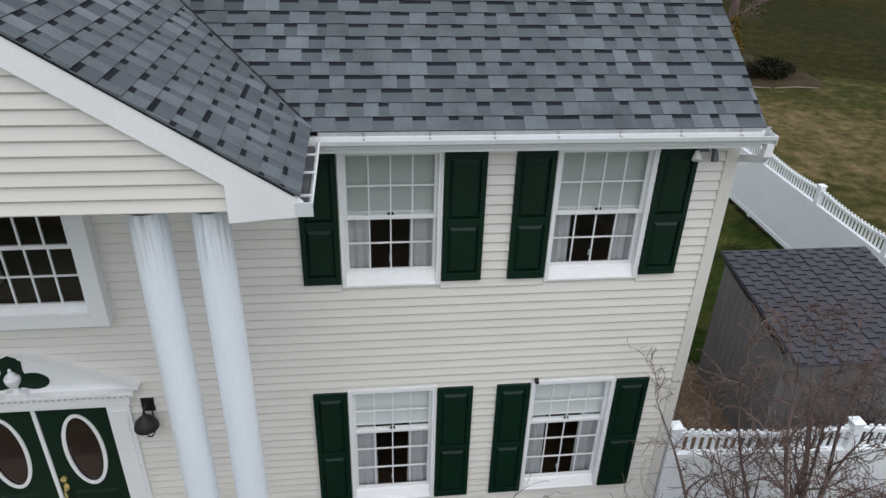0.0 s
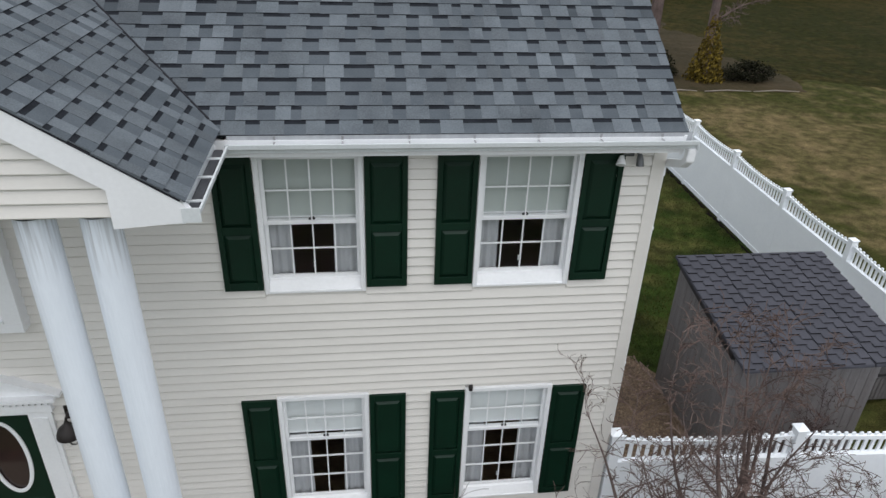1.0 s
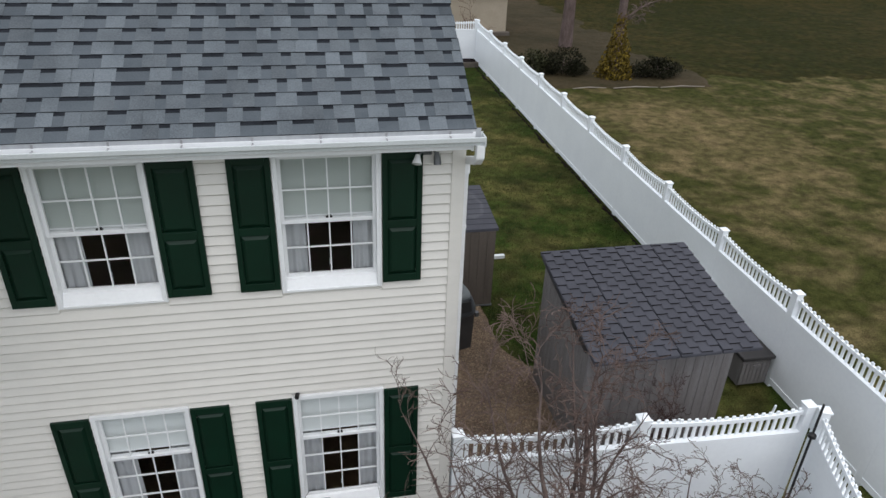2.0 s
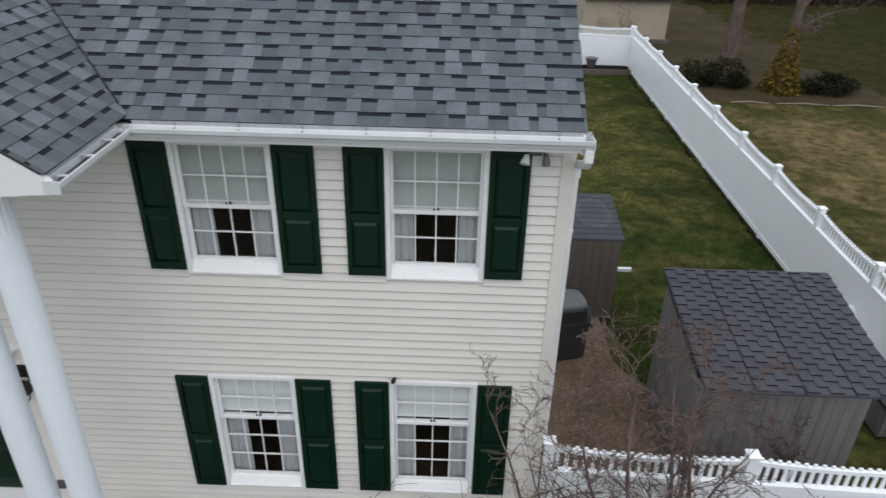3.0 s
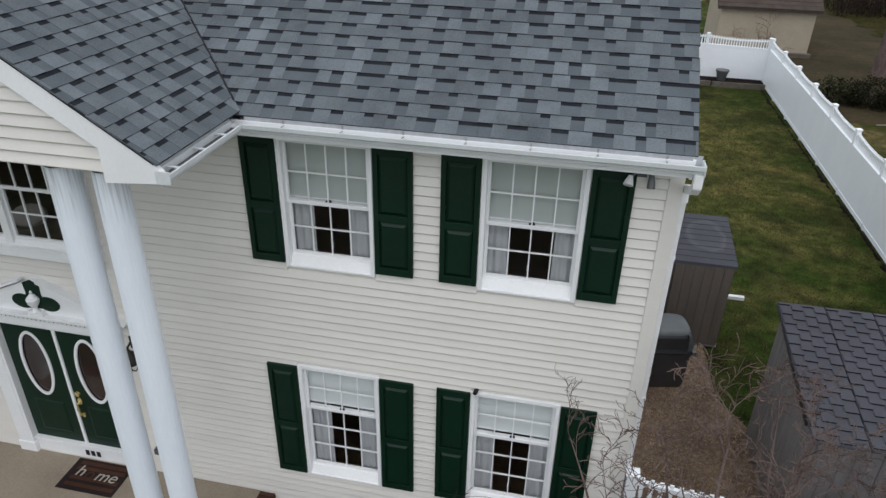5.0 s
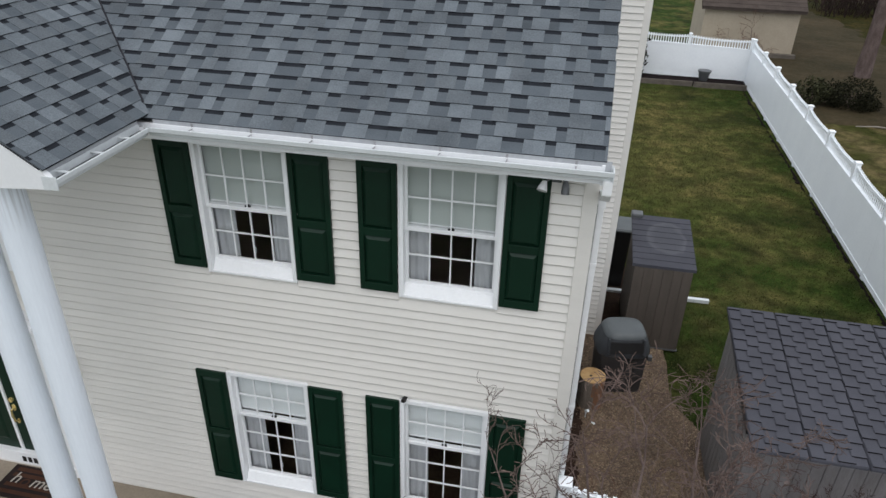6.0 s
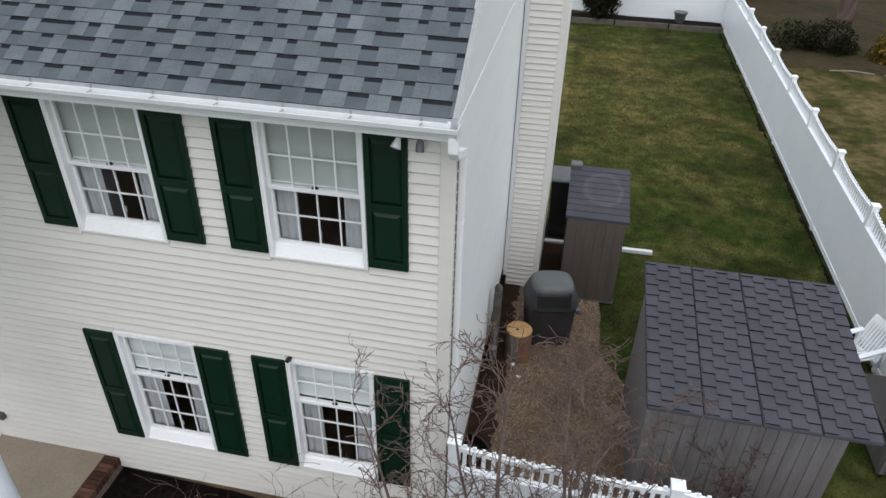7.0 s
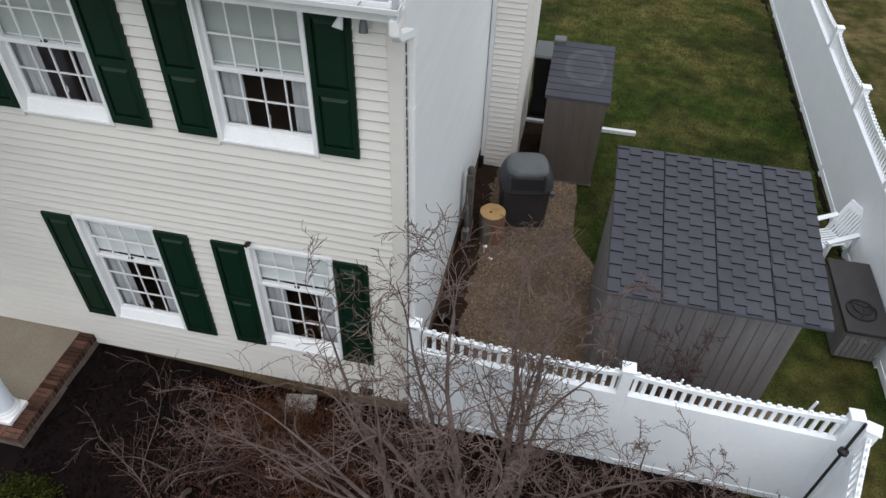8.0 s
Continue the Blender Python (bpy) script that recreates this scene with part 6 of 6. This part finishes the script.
bare_shrub("low leafless shrub with a thick gnarled grey stump", (-2.20, -1.60, 0.28),
           [(-0.12, 0.10, 1.0, 0.95, 0.042), (-0.7, 0.45, 0.8, 1.0, 0.020), (0.55, 0.55, 0.8, 1.0, 0.018), (-0.2, 0.7, 0.8, 1.1, 0.016), (-0.8, 0.1, 0.6, 0.9, 0.014)], 35, DARK_TWIG, depth=2, keep=0.0024, lift=0.0)
bare_shrub("low leafless shrub with long thin arching stems", (-2.55, -1.95, 0.28),
           [(-0.95, 0.12, 0.30, 1.7, 0.011), (-0.55, 0.55, 0.60, 1.5, 0.015), (-0.9, 0.5, 0.35, 1.6, 0.010), (0.1, 0.7, 0.8, 1.1, 0.012), (-0.3, 0.6, 0.8, 1.2, 0.012)], 46, depth=2, keep=0.0024, lift=0.0)
bare_shrub("low leafless shrub with long thin arching stems", (0.3, -1.9, 0.2),
           [(-0.8, 0.5, 0.5, 1.2, 0.013), (-0.3, 0.8, 0.5, 1.1, 0.012), (0.5, 0.6, 0.5, 1.1, 0.012)], 38, DARK_TWIG, depth=2, keep=0.0022, lift=0.0)
bare_shrub("thin bare shrub before the beige outbuilding", (7.7, 30.3, 0.0),
           [(-0.3, 0.0, 1.0, 2.0, 0.020), (0.2, 0.0, 1.0, 2.2, 0.020), (0.6, 0.0, 1.0, 1.8, 0.016)], 40, RED_TWIG, depth=2, keep=0.006)
bare_shrub("reddish twiggy shrub against the gable wall", (0.42, 0.75, 0.0),
           [(0.1, 0.2, 1.0, 0.9, 0.013), (0.3, 0.1, 1.0, 1.1, 0.013), (0.5, -0.2, 0.9, 0.9, 0.012), (0.1, 0.6, 0.9, 0.8, 0.012)], 39, RED_TWIG, depth=2)
soil_side = lambda y: 0.52 - 0.20 * min(1.0, max(0.0, (y - 0.4) / 1.2)) + 0.10 * noise.noise((y * 1.1, 3, 0)) + 0.07 * noise.noise((y * 4, 8, 0))
structure("soil_strip", sheet(-0.06, 0.90, 0.16, 5.69, 32, 170, lambda x, y: 0.050 + 0.012 * noise.noise((x * 7, y * 7, 2)) - 0.08 * max(0.0, min(1.0, (x - soil_side(y) - 0.07 * noise.noise((x * 13, y * 13, 4))) / 0.06))), SOIL, "dark soil strip along the gable wall", "planting bed", True)

# bare soil at the fence foot, with the fence's shade in its dark colour
edge_dip = lambda x, y: 0.09 * max(0.0, 1 - (x - 6.17 - 0.10 * noise.noise((y * 0.9, 2, 0)) - 0.09 * noise.noise((y * 4, 5, 0)) - 0.06 * noise.noise((y * 14, x * 14, 0))) / 0.10)
structure("soil_and_shade_edge", sheet(5.7, 6.30, 3.9, 24.95, 24, 260, lambda x, y: 0.004 + 0.05 * noise.noise((x * 0.2, y * 0.2, 0)) + 0.01 * noise.noise((x * 9, y * 9, 0)) - edge_dip(x, y)), MULCH, "strip of dark soil and coloured-in shade along the foot of the fence", "planting bed", True)
structure("dark_gap_ground", prism(bmesh.new(), [(0.63, 5.62), (1.02, 5.62), (1.02, 7.05), (1.30, 7.15), (1.25, 8.5), (0.63, 8.4)], "z", -0.05, 0.03), SOIL, "dark brown ground between the chase and the cabinet", "planting bed")

# tangled undergrowth: dark dead stems over the whole bed, a rust-coloured clump by the wall
RUST_TWIG = material("rust_orange_stems", (0.125, 0.050, 0.023), 0.9, spots=(0.066, 0.036, 0.021), scale=5, fine=60)


def tangle(label, mat, rng, count, spot, lift):
    bm = bmesh.new()
    for _ in range(count):
        x, y = spot(rng)
        if y > -0.25:
            continue
        a = rng.uniform(0, 6.28)
        L = rng.uniform(0.12, 0.46)
        p = Vector((x, y, bed_height(x, y) + rng.uniform(0.0, 0.34)))
        q = p + Vector((math.cos(a) * L, math.sin(a) * L, rng.uniform(-0.05, lift)))
        tube(bm, [p, (p + q) / 2 + Vector((rng.gauss(0, 0.03), rng.gauss(0, 0.03), rng.uniform(0, 0.06))), q], [0.0034, 0.0028, 0.0018], 3)
    tagged(part("undergrowth", bm, mat), label, "undergrowth", kind="stuff")


tangle("tangle of reddish-brown dead stems over the mulch", TWIG, random.Random(41), 2100, lambda r: (r.gauss(-1.0, 0.8), r.gauss(-1.1, 0.5)) if r.random() < 0.5 else (r.uniform(-0.6, 4.2), r.gauss(-1.05, 0.42)), 0.22)
tangle("clump of fine rust-orange dead stems near the house wall", RUST_TWIG, random.Random(45), 1100, lambda r: (r.gauss(-1.55, 0.34), r.gauss(-0.75, 0.24)) if r.random() < 0.6 else (r.gauss(-0.75, 0.3), r.gauss(-1.2, 0.3)), 0.32)

# large bare trees beyond the fence
for name_label, at, r, h, seed in (("tall mature tree with a thick bare trunk", (11.8, 28.1, 0), 0.35, 11.0, 51), ("grey bare tree behind the golden conifer", (12.9, 24.4, 0), 0.24, 8.0, 52),
                                   ("bare woodland tree at the lawn edge", (20.5, 46.0, 0), 0.35, 11.0, 53), ("bare woodland tree at the lawn edge", (30.0, 44.0, 0), 0.3, 10.0, 54)):
    tr = thing("bare_tree", name_label, "tree", at)
    rng = random.Random(seed)
    part("trunk", tube(bmesh.new(), [(0, 0, -0.2), (0.02, 0, 0.3), (0.05, 0.05, h * 0.4), (0.0, 0.1, h)], [r * 1.2, r, r * 0.8, r * 0.3], 16), BARK, tr, smooth=True)
    thick, thin = bmesh.new(), bmesh.new()
    for k in range(7):
        a = rng.uniform(0, 6.28)
        grow(thick, thin, rng, (0.03, 0.05, h * rng.uniform(0.22, 0.8)), (math.cos(a), math.sin(a), 0.35), rng.uniform(1.8, 3.2), r * 0.22, 3, 0.7, 0.02, 0.006)
    part("limbs", thick, BARK, tr, smooth=True)
    tagged(part("twig_mass", thin, BARK, tr), kind="stuff")

# brushwood thicket at the far edge of the lawn
rng = random.Random(71)
bm = bmesh.new()
for _ in range(3200):
    x = rng.uniform(14, 75)
    y = 43.5 + 0.05 * (x - 14) + abs(rng.gauss(0, 3.0))
    h = rng.uniform(0.8, 2.6)
    p = Vector((x, y, 0.0))
    q = p + Vector((rng.gauss(0, 0.5), rng.gauss(0, 0.4), h))
    tube(bm, [p, (p + q) / 2 + Vector((rng.gauss(0, 0.15), rng.gauss(0, 0.15), 0.1)), q], [0.03, 0.022, 0.01], 3)
tagged(part("thicket", bm, THICKET), "dark leafless brushwood at the edge of the woods", "brushwood", kind="stuff")

# beige outbuilding beyond the end fence
BEIGE = material("beige_board", (0.40, 0.34, 0.26), 0.8, spots=(0.34, 0.29, 0.22), scale=1.2, fine=12)
ROOFDARK = material("brown_shingle", (0.080, 0.064, 0.056), 0.9, amount=0.4, scale=3, fine=30)
barn = thing("outbuilding", "plain beige outbuilding with a dark shingled roof", "shed", (7.28, 32.9, 0))
part("wall", prism(bmesh.new(), [(-2.0, 0.0), (2.0, 0.0), (2.0, 2.27), (0, 3.42), (-2.0, 2.27)], "x", -2.15, 2.15), BEIGE, barn)
for sgn in (-1, 1):
    rf = part("roof", prism(bmesh.new(), [(sgn * 2.25, 2.13), (0, 3.45), (0, 3.57), (sgn * 2.25, 2.25)], "x", -2.35, 2.35), ROOFDARK, barn)
    for i in range(9):
        f = i / 9
        y0, y1 = sgn * 2.27 * (1 - f), sgn * 2.27 * (1 - f - 0.12)
        z0 = 2.25 + 1.34 * f
        part("shingle_course", prism(bmesh.new(), [(y0, z0), (y0, z0 + 0.03), (y1, z0 + 1.34 * 0.12 + 0.012), (y1, z0 + 1.34 * 0.12)], "x", -2.36, 2.36), ROOFDARK, rf)
part("plinth", boxes((-1.9, 2.3, -2.3, -1.95, 0.0, 0.25)), TIMBER, barn, "dark timber step at its foot")

# ---- loose cover: pebbles, bark chips, grass ----
def scatter(name, label, category, mat, rng, count, spot, make):
    verts, faces = [], []
    for _ in range(count):
        c = spot(rng)
        if c is None:
            continue
        vs, fs = make(rng, c)
        k = len(verts)
        verts += vs
        faces += [tuple(k + i for i in f) for f in fs]
    me = bpy.data.meshes.new(name)
    me.from_pydata(verts, [], faces)
    me.materials.append(mat)
    return tagged(new(name, me), label, category, kind="stuff")


def pebble(rng, c):
    s = rng.uniform(0.010, 0.026)
    a = rng.uniform(0, 6.28)
    ca, sa = math.cos(a) * s, math.sin(a) * s
    h = s * rng.uniform(0.5, 0.9)
    x, y, z = c
    return [(x + ca, y + sa, z), (x - sa * 0.7, y + ca * 0.7, z), (x - ca, y - sa, z), (x + sa * 0.7, y - ca * 0.7, z), (x + ca * 0.2, y + sa * 0.2, z + h)], [(0, 1, 4), (1, 2, 4), (2, 3, 4), (3, 0, 4)]


def chip(rng, c):
    L, w = rng.uniform(0.015, 0.05), rng.uniform(0.006, 0.014)
    a, t = rng.uniform(0, 6.28), rng.uniform(-0.02, 0.02)
    dx, dy, ex, ey = math.cos(a) * L, math.sin(a) * L, -math.sin(a) * w, math.cos(a) * w
    x, y, z = c
    return [(x - dx - ex, y - dy - ey, z), (x + dx - ex, y + dy - ey, z + t + 0.01), (x + dx + ex, y + dy + ey, z + t + 0.016), (x - dx + ex, y - dy + ey, z + 0.012)], [(0, 1, 2, 3)]


def small_leaf(rng, c):
    vs, fs = chip(rng, c)
    return [tuple(c[i] + (v[i] - c[i]) * 0.55 for i in range(3)) for v in vs], fs


def blade(rng, c):
    h, w, a = rng.uniform(0.02, 0.06), rng.uniform(0.004, 0.010), rng.uniform(0, 6.28)
    x, y, z = c
    lx, ly = rng.gauss(0, 0.03), rng.gauss(0, 0.03)
    return [(x - math.cos(a) * w, y - math.sin(a) * w, z), (x + math.cos(a) * w, y + math.sin(a) * w, z), (x + lx, y + ly, z + h)], [(0, 1, 2)]


PEBBLE = material("mixed_pebbles", (0.270, 0.200, 0.130), 0.9, spots=(0.095, 0.070, 0.052), scale=1.1, fine=40, random_tone=0.5, island=True)
CHIPS = material("bark_chips", (0.0105, 0.0066, 0.0064), 0.95, amount=0.5, scale=20, fine=80, random_tone=0.7, island=True)
PALE_LEAF = material("pale_dead_leaf", (0.30, 0.25, 0.20), 0.9, random_tone=0.4, island=True)
GRASS = material("grass_blades", (0.030, 0.050, 0.012), 0.9, spots=(0.088, 0.078, 0.030), scale=0.42, fine=5, random_tone=0.3, island=True)
scatter("gravel", "brown pea gravel and wood chips", "gravel", PEBBLE, random.Random(61), 17000, lambda r: (lambda x, y: (x, y, 0.033) if x < gravel_side(y) - 0.06 * r.random() else None)(r.triangular(0.08, 2.35, 1.2), r.uniform(0.25, 5.6)), pebble)
LITTER_BITS = material("dead_leaf_litter", (0.185, 0.122, 0.080), 0.95, spots=(0.100, 0.070, 0.052), scale=1.1, fine=40, random_tone=0.45, island=True)
scatter("leaf_litter", "orange-brown dead leaves and wood chips over the gravel", "leaf litter", LITTER_BITS, random.Random(65), 9000, lambda r: (lambda x, y: (x, y, 0.037) if x < gravel_side(y) else None)(r.uniform(0.1, 2.35), r.triangular(0.2, 5.6, 3.6)), small_leaf)
PURPLE_BITS = material("fallen_leaves_on_mulch", (0.120, 0.062, 0.036), 0.95, spots=(0.045, 0.024, 0.019), scale=1.4, fine=30, random_tone=0.6, island=True)
scatter("bed_litter", "rust-brown dead leaves caught under the shrubs", "leaf litter", PURPLE_BITS, random.Random(66), 5200, lambda r: (lambda x, y: (x, y, bed_height(x, y) + 0.006 + 0.10 * r.random() ** 2))(*((r.gauss(-1.35, 0.55), -0.15 - abs(r.gauss(0.35, 0.3))) if r.random() < 0.45 else (r.uniform(-2.8, 4.3), r.uniform(-2.0, -0.2)))), small_leaf)
scatter("bark_chips", "dark shredded bark on the bed", "mulch", CHIPS, random.Random(62), 12000, lambda r: (lambda x, y: (x, y, bed_height(x, y) + 0.003))(r.uniform(-4.28, 4.6), r.uniform(-3.3, -0.06)), chip)
scatter("dead_leaves", "scattered pale dead leaves", "leaves", PALE_LEAF, random.Random(63), 70, lambda r: (lambda x, y: (x, y, bed_height(x, y) + 0.03 + 0.1 * r.random()))(r.gauss(-1.3, 0.8), r.uniform(-1.7, -0.2)), small_leaf)


def lawn_spot(r):
    x, y = (r.uniform(0.7, 6.3), r.uniform(0.4, 24.4)) if r.random() < 0.62 else (r.uniform(6.5, 18), r.uniform(3, 20.3))
    if x < gravel_side(y) - 0.06 and y < 5.5 or (2.0 < x < 4.7 and y < 3.3):
        return None
    return (x, y, -0.02 + 0.05 * noise.noise((x * 0.2, y * 0.2, 0)) - 0.004)


scatter("grass", "short patchy winter grass blades", "grass", GRASS, random.Random(64), 150000, lawn_spot, blade)
